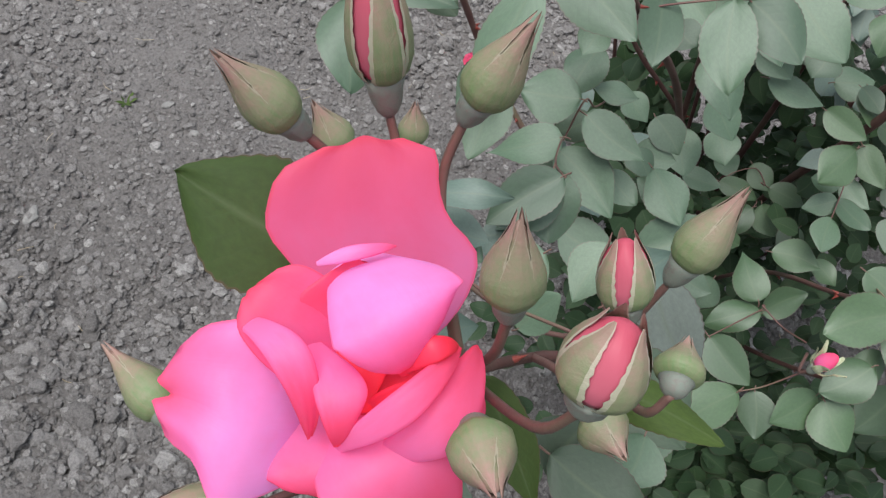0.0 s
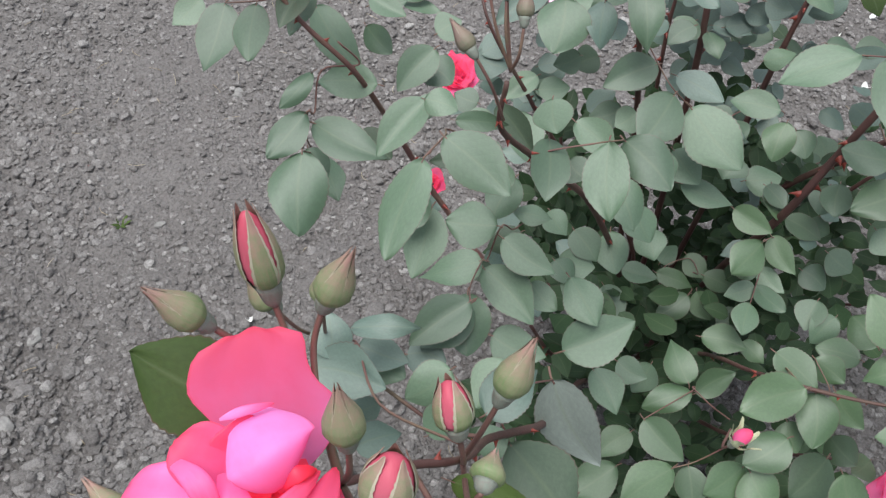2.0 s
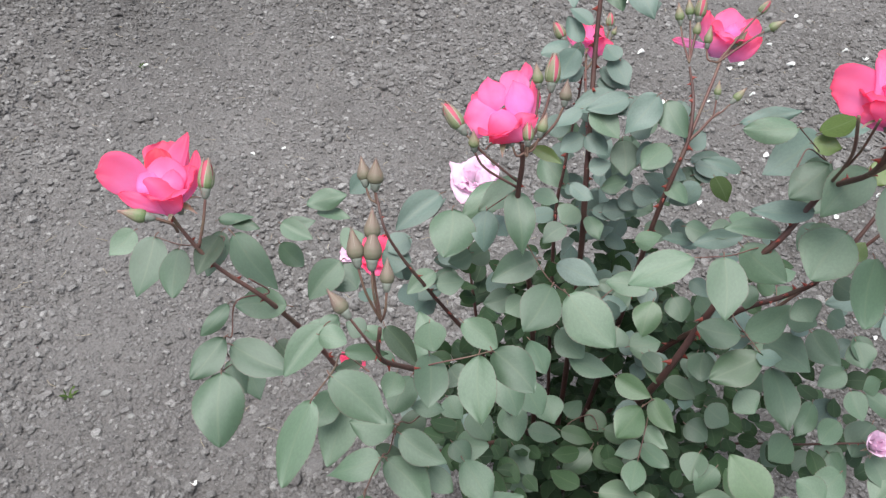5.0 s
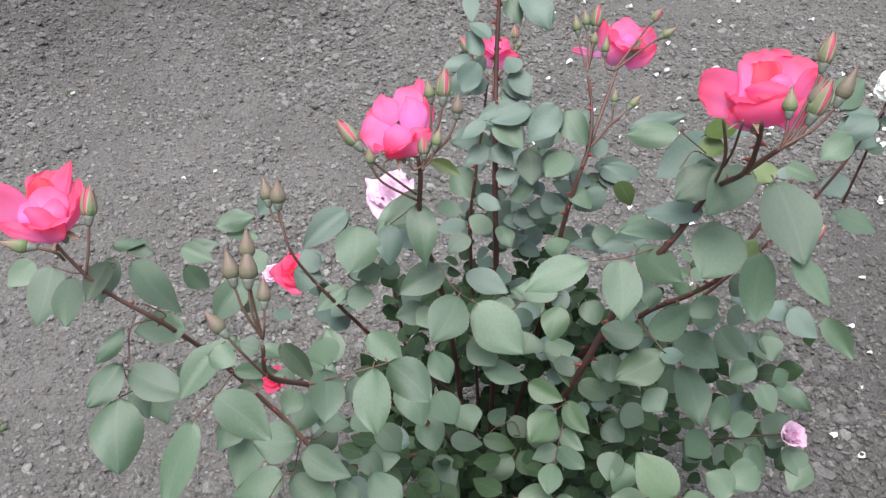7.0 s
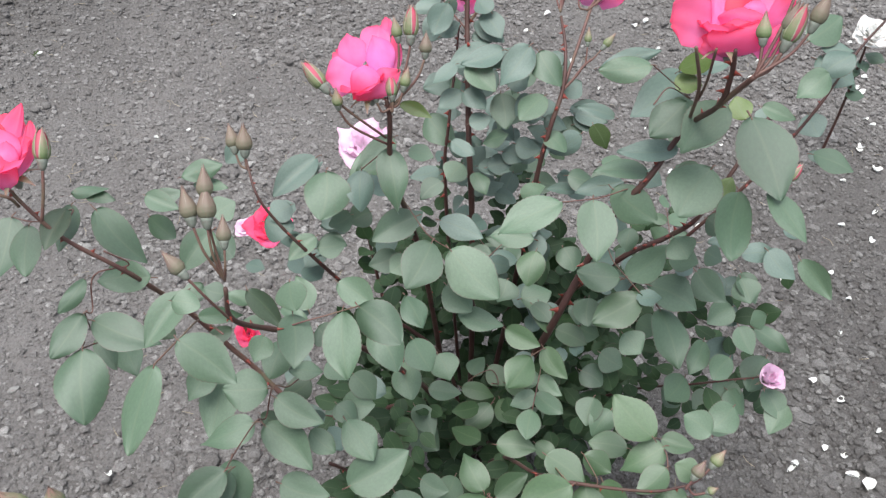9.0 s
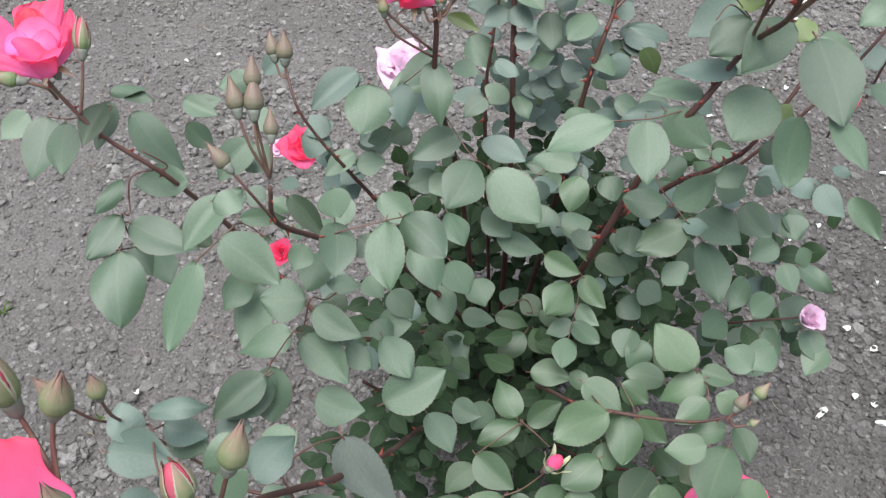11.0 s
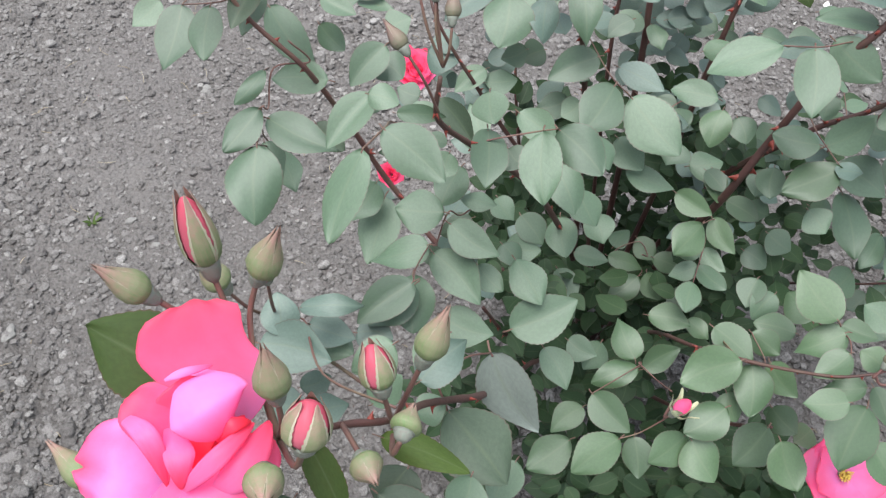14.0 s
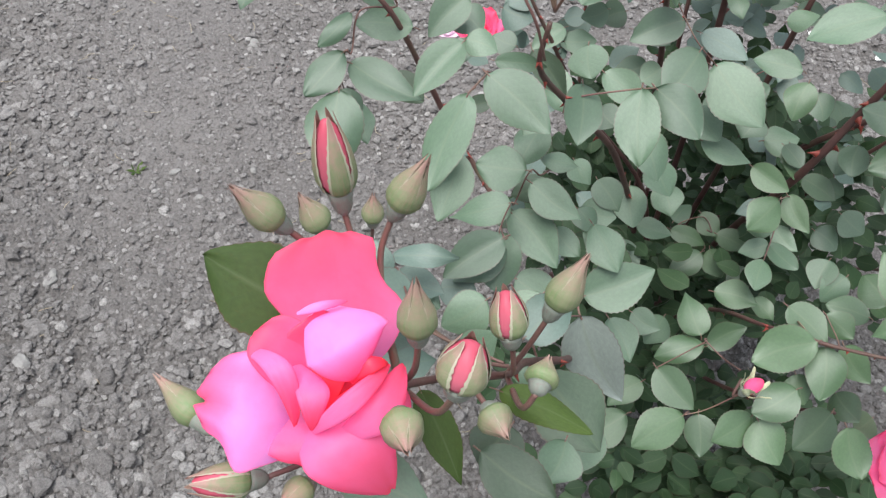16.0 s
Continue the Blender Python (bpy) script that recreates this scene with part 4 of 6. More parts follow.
leaf(.345, .658, .625, .398, .640, .621, .032)
leaf(.492, .663, .640, .482, .637, .624, .030)
leaf(.815, .670, .412, .792, .631, .387, .039)
leaf(.599, .684, .595, .617, .619, .559, .053)
leaf(.613, .658, .724, .630, .647, .719, .028)
leaf(.319, .660, .472, .361, .652, .472, .029)
leaf(.476, .670, .406, .455, .645, .389, .032)
leaf(.330, .674, .655, .358, .644, .641, .035)
leaf(.434, .670, .623, .455, .649, .614, .026)
leaf(.723, .672, .376, .752, .649, .367, .039)
leaf(.444, .677, .618, .452, .645, .600, .027, YOUNG)
leaf(.521, .659, .836, .466, .665, .833, .031)
leaf(.606, .655, .806, .618, .673, .818, .020, FRESH)
leaf(.793, .684, .418, .811, .645, .398, .036)
leaf(.675, .685, .529, .653, .649, .505, .035)
leaf(.430, .685, .698, .417, .650, .677, .032, YOUNG)
leaf(.713, .685, .557, .726, .653, .539, .032)
leaf(.084, .670, .767, .105, .682, .776, .030)
leaf(.560, .682, .822, .589, .672, .819, .026)
leaf(.285, .684, .689, .265, .671, .679, .032)
leaf(.505, .685, .561, .528, .673, .557, .029)
leaf(.748, .696, .403, .768, .664, .386, .039)
leaf(.022, .680, .782, .056, .684, .789, .022)
leaf(.746, .689, .573, .723, .681, .566, .027)
leaf(.586, .702, .618, .640, .671, .607, .050)
leaf(.749, .704, .529, .793, .672, .515, .030)
leaf(.539, .701, .718, .531, .677, .703, .024)
leaf(.184, .701, .707, .154, .679, .691, .026)
leaf(.593, .697, .676, .627, .686, .674, .035)
leaf(.185, .691, .698, .217, .694, .703, .027)
leaf(.729, .702, .388, .702, .683, .375, .039)
leaf(.763, .708, .405, .737, .682, .387, .044)
leaf(.197, .719, .786, .191, .673, .758, .051)
leaf(.645, .716, .628, .678, .679, .611, .043)
leaf(.617, .687, .882, .609, .709, .894, .026, FRESH)
leaf(.275, .704, .674, .242, .695, .665, .030)
leaf(.410, .712, .620, .397, .689, .606, .041)
leaf(.588, .708, .542, .615, .696, .537, .035)
leaf(.710, .710, .566, .675, .694, .552, .037)
leaf(.487, .707, .810, .516, .698, .809, .026)
leaf(.803, .723, .440, .772, .684, .414, .048)
leaf(.613, .723, .871, .559, .684, .842, .039)
leaf(.693, .717, .382, .666, .695, .366, .045)
leaf(.553, .708, .854, .583, .711, .859, .026)
leaf(.321, .719, .772, .297, .703, .759, .026)
leaf(.714, .727, .603, .723, .697, .587, .036)
leaf(.223, .717, .724, .198, .708, .716, .027)
leaf(.544, .715, .906, .572, .710, .906, .025, FRESH)
leaf(.431, .712, .585, .470, .717, .592, .036)
leaf(.719, .737, .602, .732, .700, .583, .035)
leaf(.324, .732, .701, .373, .709, .694, .031, AQUA)
leaf(.546, .715, .920, .585, .729, .933, .022, LIME)
leaf(.256, .729, .695, .295, .717, .692, .027)
leaf(.435, .719, .682, .384, .727, .680, .031)
leaf(.603, .739, .783, .579, .712, .764, .031)
leaf(.746, .746, .633, .777, .711, .616, .039, AQUA)
leaf(.469, .723, .918, .530, .734, .931, .019, AQUA)
leaf(.804, .756, .604, .837, .708, .579, .034)
leaf(.673, .752, .591, .698, .714, .573, .036, AQUA)
leaf(.161, .741, .659, .190, .726, .654, .027, AQUA)
leaf(.245, .739, .708, .221, .729, .699, .032)
leaf(.186, .741, .661, .218, .732, .660, .027)
leaf(.711, .741, .665, .658, .737, .657, .027, AQUA)
leaf(.285, .744, .793, .312, .736, .791, .026)
leaf(.609, .743, .910, .556, .738, .901, .023, AQUA)
leaf(.387, .731, .403, .406, .751, .417, .032)
leaf(.747, .745, .513, .707, .738, .505, .045, AQUA)
leaf(.758, .758, .440, .728, .725, .417, .048, AQUA)
leaf(.274, .751, .850, .307, .735, .844, .015, FRESH)
leaf(.714, .748, .624, .761, .746, .628, .031, AQUA)
leaf(.122, .755, .677, .157, .745, .675, .037, AQUA)
leaf(.185, .768, .764, .137, .732, .737, .037, AQUA)
leaf(.188, .751, .677, .213, .756, .683, .024, AQUA)
leaf(.153, .767, .693, .129, .753, .682, .030, AQUA)
leaf(.043, .781, .713, .083, .774, .713, .021)
leaf(.549, .782, .716, .489, .774, .704, .025, AQUA)
leaf(.497, .793, .593, .509, .764, .578, .034)
leaf(.576, .791, .724, .595, .775, .717, .030, AQUA)
leaf(.031, .779, .725, .078, .788, .736, .025)
leaf(.511, .788, .712, .546, .792, .718, .027)
leaf(.595, .804, .781, .613, .779, .769, .027)
leaf(.485, .802, .709, .523, .791, .706, .033)
leaf(.100, .808, .747, .081, .791, .735, .028, AQUA)
leaf(.813, .842, .711, .863, .818, .702, .037)
leaf(.448, .837, .673, .483, .827, .671, .031)
leaf(.518, .848, .751, .532, .819, .736, .027, LIME)
leaf(.345, .847, .725, .373, .829, .718, .022, AQUA)
leaf(.505, .847, .737, .466, .829, .722, .030, AQUA)
leaf(.427, .856, .714, .459, .847, .712, .031, AQUA)
leaf(.395, .855, .676, .428, .859, .682, .027, AQUA)
leaf(.415, .867, .692, .440, .854, .687, .031, AQUA)
leaf(.439, .873, .777, .420, .849, .761, .025, AQUA)
leaf(.462, .872, .743, .489, .857, .737, .024, AQUA)
leaf(.367, .862, .740, .395, .867, .746, .025, AQUA)
leaf(.482, .859, .723, .517, .878, .738, .031)
leaf(.811, .884, .743, .821, .856, .728, .037, AQUA)
leaf(.501, .877, .746, .541, .863, .743, .031, AQUA)
leaf(.476, .866, .783, .501, .877, .793, .031, AQUA)
leaf(.359, .883, .773, .386, .862, .763, .028, AQUA)
leaf(.500, .868, .736, .530, .879, .746, .031, AQUA)
leaf(.452, .893, .824, .477, .855, .805, .037, AQUA)
leaf(.495, .884, .747, .546, .871, .745, .028, AQUA)
leaf(.414, .881, .780, .440, .892, .790, .031, AQUA)
leaf(.437, .888, .730, .470, .896, .738, .024, AQUA)
leaf(.757, .905, .739, .799, .885, .733, .027)
leaf(.420, .906, .817, .391, .888, .804, .025, AQUA)
leaf(.811, .919, .804, .856, .886, .790, .046, AQUA)
leaf(.479, .925, .805, .462, .887, .781, .027, AQUA)
leaf(.396, .920, .813, .339, .899, .794, .031, AQUA)
leaf(.383, .922, .609, .420, .901, .601, .035, AQUA)
leaf(.447, .916, .662, .495, .915, .667, .023, AQUA)
leaf(.812, .920, .818, .854, .914, .819, .022, AQUA)
leaf(.488, .930, .662, .514, .912, .654, .036, AQUA)
leaf(.448, .948, .777, .426, .909, .751, .040)
leaf(.324, .953, .684, .359, .911, .664, .040)
leaf(.453, .950, .586, .436, .917, .565, .033, AQUA)
leaf(.374, .950, .828, .410, .923, .817, .026, AQUA)
leaf(.795, .924, .826, .842, .951, .847, .042)
leaf(.357, .954, .779, .374, .922, .762, .030, AQUA)
leaf(.371, .938, .812, .403, .942, .818, .024, AQUA)
leaf(.375, .948, .607, .415, .933, .603, .034)
leaf(.476, .956, .709, .490, .925, .693, .042, AQUA)
leaf(.351, .947, .748, .315, .937, .738, .031, AQUA)
leaf(.391, .934, .852, .375, .952, .860, .028, AQUA)
leaf(.448, .974, .708, .418, .929, .678, .046)
leaf(.341, .936, .869, .325, .967, .885, .022, AQUA)
leaf(.352, .945, .888, .326, .965, .897, .022, AQUA)
leaf(.349, .975, .847, .329, .937, .823, .024)
leaf(.447, .972, .598, .474, .954, .590, .034)
leaf(.415, .976, .741, .364, .953, .721, .050, AQUA)
leaf(.371, .972, .571, .403, .958, .567, .035, AQUA)
leaf(.333, .972, .849, .299, .958, .837, .023, AQUA)
leaf(.425, .980, .657, .448, .951, .642, .034, AQUA)
leaf(.402, .964, .905, .433, .968, .911, .028, AQUA)
leaf(.334, .958, .802, .360, .974, .813, .030, AQUA)
leaf(.392, .992, .932, .422, .941, .906, .042, AQUA)
leaf(.376, .994, .918, .388, .962, .900, .024)
leaf(.345, .993, .807, .317, .966, .788, .041, AQUA)
leaf(.327, 1.007, .918, .331, .968, .895, .021, AQUA)
leaf(.363, 1.000, .607, .401, .982, .601, .037, AQUA)
leaf(.366, 1.002, .665, .342, .986, .653, .034, AQUA)
leaf(.477, 1.010, .572, .509, .992, .565, .040)
leaf(.410, 1.019, .564, .443, 1.001, .557, .040, AQUA)
leaf(.347, 1.023, .691, .387, 1.000, .682, .038)
leaf(.520, 1.028, .581, .478, 1.006, .563, .032, AQUA)
leaf(.436, 1.099, .543, .473, 1.081, .537, .037, AQUA)
def compound_leaf(x, y, z, turn, length, size, mat, seed):
    """A leaf stalk with two pairs of leaflets and one at its tip."""
    rng = np.random.default_rng(seed)
    d = Vector((math.cos(turn), math.sin(turn), rng.uniform(-0.15, 0.25))).normalized()
    side = d.cross(Vector((0, 0, 1))).normalized()
    a = Vector((x, y, z))
    stalk([a, a + d * length * 0.5 + Vector((0, 0, 0.008)), a + d * length])
    for part, out in ((1.0, 0), (0.74, 1), (0.74, -1), (0.45, 1), (0.45, -1)):
        b = a + d * length * part
        way = (d * (1.0 if out == 0 else 0.45) + side * out * 0.9 + Vector(rng.normal(0, 0.14, 3)) + Vector((0, -0.1, -0.08))).normalized()
        long = size * rng.uniform(0.85, 1.15)
        e = b + way * long
        leaf(*b, *e, long * rng.uniform(0.68, 0.8), mat)


for k, (x, y, z, turn, mat) in enumerate((
        (.385, .86, .56, 5.0, LEAF), (.452, .82, .60, 3.9, LEAF), (.45, .83, .53, 1.2, AQUA), (.455, .65, .56, 4.4, LEAF),
        (.62, .86, .40, 0.3, LEAF), (.68, .85, .50, 1.4, LEAF), (.30, .66, .42, 3.0, LEAF), (.52, .80, .50, 0.6, LEAF))):
    compound_leaf(x, y, z, turn, .085 + .01 * (k % 3), .030 + .002 * (k % 4), mat, 300 + k)
# more leaves along the low side canes
leaf(0.097, 0.535, 0.803, 0.065, 0.530, 0.802, 0.017)
leaf(0.148, 0.500, 0.797, 0.128, 0.502, 0.800, 0.015)
leaf(0.117, 0.514, 0.823, 0.142, 0.509, 0.817, 0.013)
leaf(0.118, 0.510, 0.781, 0.093, 0.502, 0.777, 0.015, DUSKY)
leaf(0.157, 0.550, 0.761, 0.185, 0.538, 0.752, 0.016)
leaf(.021, .665, .771, .046, .652, .753, 0.024)
leaf(.085, .646, .770, .056, .614, .744, 0.035)
leaf(.098, .527, .695, .088, .474, .661, 0.041)
leaf(.036, .541, .765, .062, .527, .749, 0.024, DUSKY)
leaf(-.118, .645, .796, -.139, .622, .782, 0.028)
leaf(.133, .505, .654, .164, .495, .647, 0.020, DUSKY)
leaf(.181, .544, .656, .152, .529, .645, 0.026, DUSKY)
leaf(.158, .756, .736, .192, .772, .755, 0.019, AQUA)
leaf(.096, .527, .822, .078, .515, .815, 0.015)
# leaves on the tall far canes
leaf(0.405, 0.899, 0.822, 0.353, 0.886, 0.810, 0.032, AQUA)
leaf(0.431, 0.878, 0.842, 0.395, 0.846, 0.807, 0.041, AQUA)
leaf(0.443, 0.880, 0.833, 0.467, 0.842, 0.810, 0.036)
leaf(0.364, 0.896, 0.808, 0.395, 0.862, 0.788, 0.037)
leaf(0.406, 0.886, 0.769, 0.411, 0.848, 0.742, 0.036)
leaf(0.451, 0.847, 0.794, 0.420, 0.824, 0.775, 0.036)
leaf(0.349, 0.896, 0.803, 0.320, 0.875, 0.789, 0.023, AQUA)
leaf(0.360, 0.889, 0.768, 0.330, 0.869, 0.756, 0.026, AQUA)
leaf(0.456, 0.830, 0.752, 0.477, 0.802, 0.745, 0.027)
leaf(0.525, 0.800, 0.799, 0.478, 0.808, 0.807, 0.020, AQUA)
leaf(0.386, 0.858, 0.714, 0.416, 0.851, 0.733, 0.025)
leaf(0.385, 0.867, 0.668, 0.425, 0.848, 0.675, 0.024, AQUA)
leaf(0.380, 0.859, 0.664, 0.394, 0.829, 0.653, 0.027)
leaf(0.431, 0.805, 0.675, 0.459, 0.798, 0.694, 0.026)
leaf(0.502, 0.803, 0.682, 0.462, 0.803, 0.686, 0.019, AQUA)
leaf(0.335, 0.857, 0.670, 0.296, 0.844, 0.668, 0.024, AQUA)
leaf(0.365, 0.866, 0.673, 0.346, 0.844, 0.662, 0.033)
leaf(0.383, 0.944, 0.845, 0.404, 0.914, 0.828, 0.033, AQUA)
leaf(0.339, 0.937, 0.860, 0.321, 0.908, 0.834, 0.032, AQUA)
for ob in list(bush.children):
    if ob.name.split(".")[0] == "leaf":
        child("leaf_stalk", STALK, ob)


def inner_foliage(count, mat, seed, low, floor, top, label):
    """The small leaves deep in the bush, as sprays of five."""
    rng = np.random.default_rng(seed)
    base = [leaflet_mesh("leaf", mat, *v, seed=k, grid=(10, 4)) for k, v in enumerate(VARIANTS)]
    verts, faces, uvs = [], [], []
    shapes = []
    for me in base:
        co = np.empty(len(me.vertices) * 3)
        me.vertices.foreach_get("co", co)
        uv = {}
        for p in me.polygons:
            for li in p.loop_indices:
                uv[me.loops[li].vertex_index] = tuple(me.uv_layers[0].data[li].uv)
        shapes.append((co.reshape(-1, 3), [tuple(p.vertices) for p in me.polygons], [uv[i] for i in range(len(me.vertices))]))
    def put(b, d, length, wide):
        if not floor <= b.z < top:
            return
        u = Vector(b) - Vector((0.339, 0.604, 0.640))
        axis = Vector((0.054, 0.259, -0.340))
        s = max(0.0, min(1.0, u.dot(axis) / axis.length_squared))
        if (u - axis * s).length < .078:  # the hollow between the canes
            return
        if (Vector(b) - Vector((0.240, 0.95, 0.615))).length < .062:  # clear of the faded rose
            return
        m = np.array(leaf_pose(b, b + d * length, length * wide, rng))
        v, f, t = shapes[rng.integers(len(shapes))]
        faces.extend(tuple(i + len(verts) for i in q) for q in f)
        verts.extend(v @ m[:3, :3].T + m[:3, 3] - np.array(ROOT))
        uvs.extend(t)

    # leaves half hidden under the outer ones
    for ob in [o for o in bush.children if o.name.split(".")[0] == "leaf" and low < .5]:
        b = ob.matrix_basis.translation + ROOT
        if b.y < .52 or b.x < .06 or b.z > .74:
            continue
        for k in range(1 if b.z > .6 else 2):
            off = Vector((rng.normal(0, .022), .040 + rng.normal(0, .02), -.065 + rng.normal(0, .025)))
            d = Vector((rng.normal(), rng.normal() * .8, rng.normal() * .35)).normalized()
            put(b + off, d, rng.uniform(.026, .042), .7)
    made = 0
    while made < count:
        u = rng.normal(size=3)
        u /= np.linalg.norm(u)
        c = np.array((.43, .80, .36)) + u * np.array((.29, .26, .27)) * rng.uniform(.35, .9)
        if rng.random() < low:
            c = np.array((.42, .45, .22)) + u * np.array((.23, .17, .11)) * rng.uniform(.2, .9)
        elif rng.random() < .12:
            c = np.array((.60, .52, .17)) + u * np.array((.15, .13, .10)) * rng.uniform(.2, 1.0)
        elif rng.random() < .30:
            c = np.array((.48, .90, .20)) + u * np.array((.25, .24, .17)) * rng.uniform(.2, 1.0)
        elif rng.random() < .12:
            c = np.array((.24, .50, .45)) + u * np.array((.12, .15, .18)) * rng.uniform(.2, 1.0)
        if c[2] < .05 or (c[2] > .45 and c[1] < .5):
            continue
        heading = Vector((c[0] - .43, c[1] - .82, .1 + .3 * rng.normal())).normalized()
        side = heading.cross(Vector((0, 0, 1))).normalized()
        length = rng.uniform(.024, .042)
        for off, turn in ((0, 0), (-.45, 62), (-.45, -62), (-1.05, 66), (-1.05, -66)):
            d = (heading * math.cos(radians(turn)) + side * math.sin(radians(turn)) + Vector(rng.normal(0, .12, 3))).normalized()
            b = Vector(c) + heading * off * length + d * 0.004
            put(b, d, length, .68)
            made += 1
    ob = child("inner_leaves", mesh_of("inner_leaves", verts, faces, mat, True, uvs), bush, label)
    tagged(ob, kind="stuff")


# low sprays take the shade-darkened tone, higher ones the sky-paled tone
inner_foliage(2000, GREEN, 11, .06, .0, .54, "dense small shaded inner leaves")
inner_foliage(2400, AQUA, 13, .06, .54, 1.2, "small grey-green leaves between the canes")
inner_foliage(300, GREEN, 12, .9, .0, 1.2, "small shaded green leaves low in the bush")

leaf(0.268, 0.908, 0.671, 0.220, 0.868, 0.639, 0.041)

leaf(0.571, 0.646, 0.929, 0.530, 0.623, 0.890, 0.045)
leaf(0.537, 0.660, 0.923, 0.503, 0.640, 0.896, 0.035)
leaf(0.542, 0.655, 0.869, 0.483, 0.661, 0.862, 0.029, AQUA)
leaf(0.789, 0.848, 0.831, 0.751, 0.829, 0.807, 0.039)
leaf(0.831, 0.877, 0.838, 0.790, 0.863, 0.817, 0.036, AQUA)

leaf(-0.003, 0.540, 0.899, -0.016, 0.507, 0.885, 0.023, DUSKY)

# ---- blooms ----
rose = bloom((0.0554, 0.1411, 0.9845), (0.109, -0.434, 0.894), [], PINK, "half-open bright pink rose with spreading outer petals", 1.0, 0.144)
rose.matrix_basis = rose.matrix_basis @ Matrix.Translation((0, 0, -0.028))
petal(rose, PINK, (7.1, 12.2, -17.3), (1.8, 27.7, 11), (-5.1, 45.7, 31.8), (0.96, 0.28, 0.02), (4.1, 12.2, 14.2, 18.7, 24, 24.4, 27.5), (4.1, 16.3, 23, 24.8, 17.9, 17.5, 26), 0.06, 1.6, 0.8)
petal(rose, ORCHID, (-9.2, 15.2, 24.2), (-1, 16.7, 29.5), (7.6, 22.7, 25.7), (0.4, -0.8, -0.44), (0.6, 1.5, 1.7, 1.3, 0.8), (0.6, 1.5, 1.7, 1.5, 0.8), -0.3, 0.4, 0.0)
petal(rose, PINK, (2.2, 4, -7.3), (-12, 3.4, 14.3), (-23.2, 7.7, 20), (0.47, 0.82, 0.34), (6.5, 9.2, 9.5, 8.4, 7.6), (7.6, 12.2, 13.7, 12.6, 11.1), 0.1, 1.1, 0.4)
petal(rose, PINK, (6.4, 4.7, -7.4), (1.6, 11.4, 12.1), (-2.5, 17.4, 24.4), (0.92, 0.39, 0.08), (8.6, 13, 14.1, 14.5, 14.1), (7.9, 11.8, 13, 13, 13), 0.14, 2.4, 0.4)
petal(rose, REVERSE, (-7.2, -6.4, -11.2), (-20.4, -14.7, 6.5), (-39.7, -10.3, -0.2), (-0, 0.9, 0.44), (15, 17.8, 20.2, 12.4, 13.1), (11.2, 18.3, 21.5, 18.2, 17.2), -0.02, 0.4, 1.9)
petal(rose, CRIMSON, (-11.1, 14.3, 1.6), (-2.3, 2.2, 3.6), (7.4, -7, 2.4), (-0.74, -0.64, -0.22), (7.9, 12.2, 13.8), (5.9, 7.9, 9.1), 0.25, 2.8, 0.2)
petal(rose, CRIMSON, (9.7, 13.7, -1.3), (12.6, 3.1, -0), (12.3, -6.7, -0.3), (-0.99, -0.13, 0.06), (8, 10, 8), (10, 11.2, 10), 0.2, 2.0, 0.2)
petal(rose, REVERSE, (-5.2, 20.2, 17.2), (6.9, 0.9, 34.3), (14, -5.1, 20.4), (-0.75, -0.62, -0.21), (11.2, 17.1, 18.5, 17.1, 14.5), (4.4, 9.4, 11.6, 10.5, 8.7), -0.3, 1.1, 0.2)
petal(rose, CRIMSON, (11.9, -1.5, 13.5), (18.2, -1.2, 26.3), (24.7, 4.8, 19.5), (0.56, -0.72, -0.42), (1.5, 2.6, 1.9), (1.9, 3.3, 2.2), -0.3, 0.7, 0.0)
petal(rose, PINK, (-20.6, 1.6, 18.9), (-8.3, -8.7, 23.6), (-4.1, -16.2, 1.6), (-0.8, -0.57, -0.18), (2.5, 3.6, 4, 3.3, 2.5), (2.5, 4, 4.4, 3.3, 1.8), -0.18, 0.9, 0.4)
petal(rose, PINK, (-7.3, 2.7, 11.2), (0.4, -12.7, 19.5), (2.2, -18.1, 4.4), (-0.93, -0.37, -0.07), (2.2, 6.2, 7.3, 5.1, 2.2), (1.5, 3.3, 3.7, 2.9, 1.5), -0.16, 0.7, 0.2)
petal(rose, PINK, (1.9, -17, 2.7), (14.2, -12.4, 22.5), (25.1, 5.5, 17.5), (0.76, -0.54, -0.36), (1.5, 2.4, 2.6, 2.2, 1.5), (1.8, 4, 4.8, 4, 2.6), -0.2, 0.7, 0.2)
petal(rose, PINK, (10.9, -15.2, -2), (22.3, -10.5, 14.5), (29.5, 10.2, 10.3), (0.83, -0.45, -0.32), (1.5, 3.4, 4.1, 3.8, 2.6), (3.8, 7.5, 8.7, 7.5, 4.9), -0.2, 0.8, 0.2)
petal(rose, PINK, (17.8, -7.9, -15), (25.5, -2.5, -2.1), (30, 8.8, -1.6), (0.87, -0.4, -0.3), (6, 8, 6.8), (6, 8, 7.2), -0.1, 1.6, 0.4)
petal(rose, PINK, (2.7, -1.9, -8), (15.9, -19.1, 2.2), (31.8, -24, -24.5), (-0.69, -0.68, -0.25), (15.3, 17.6, 16, 12.2, 7.6), (12.6, 16.8, 18, 14.5, 8.4), -0.14, 0.4, 0.6)
petal(rose, PINK, (-7.4, -5, -10.5), (-2.2, -18.9, -4.4), (-0.4, -24.1, -11.7), (-0.95, -0.3, -0.03), (9.6, 11.6, 10.8), (9.6, 11.6, 9.6), -0.1, 1.5, 0.6)
petal(rose, CRIMSON, (4.3, -7.4, -8.6), (11.6, -6.1, 4.6), (18.3, -2.2, 10.1), (0.71, -0.6, -0.38), (2.7, 3.9, 2.7), (3.5, 5.1, 3.5), 0.25, 0.8, 0.0)
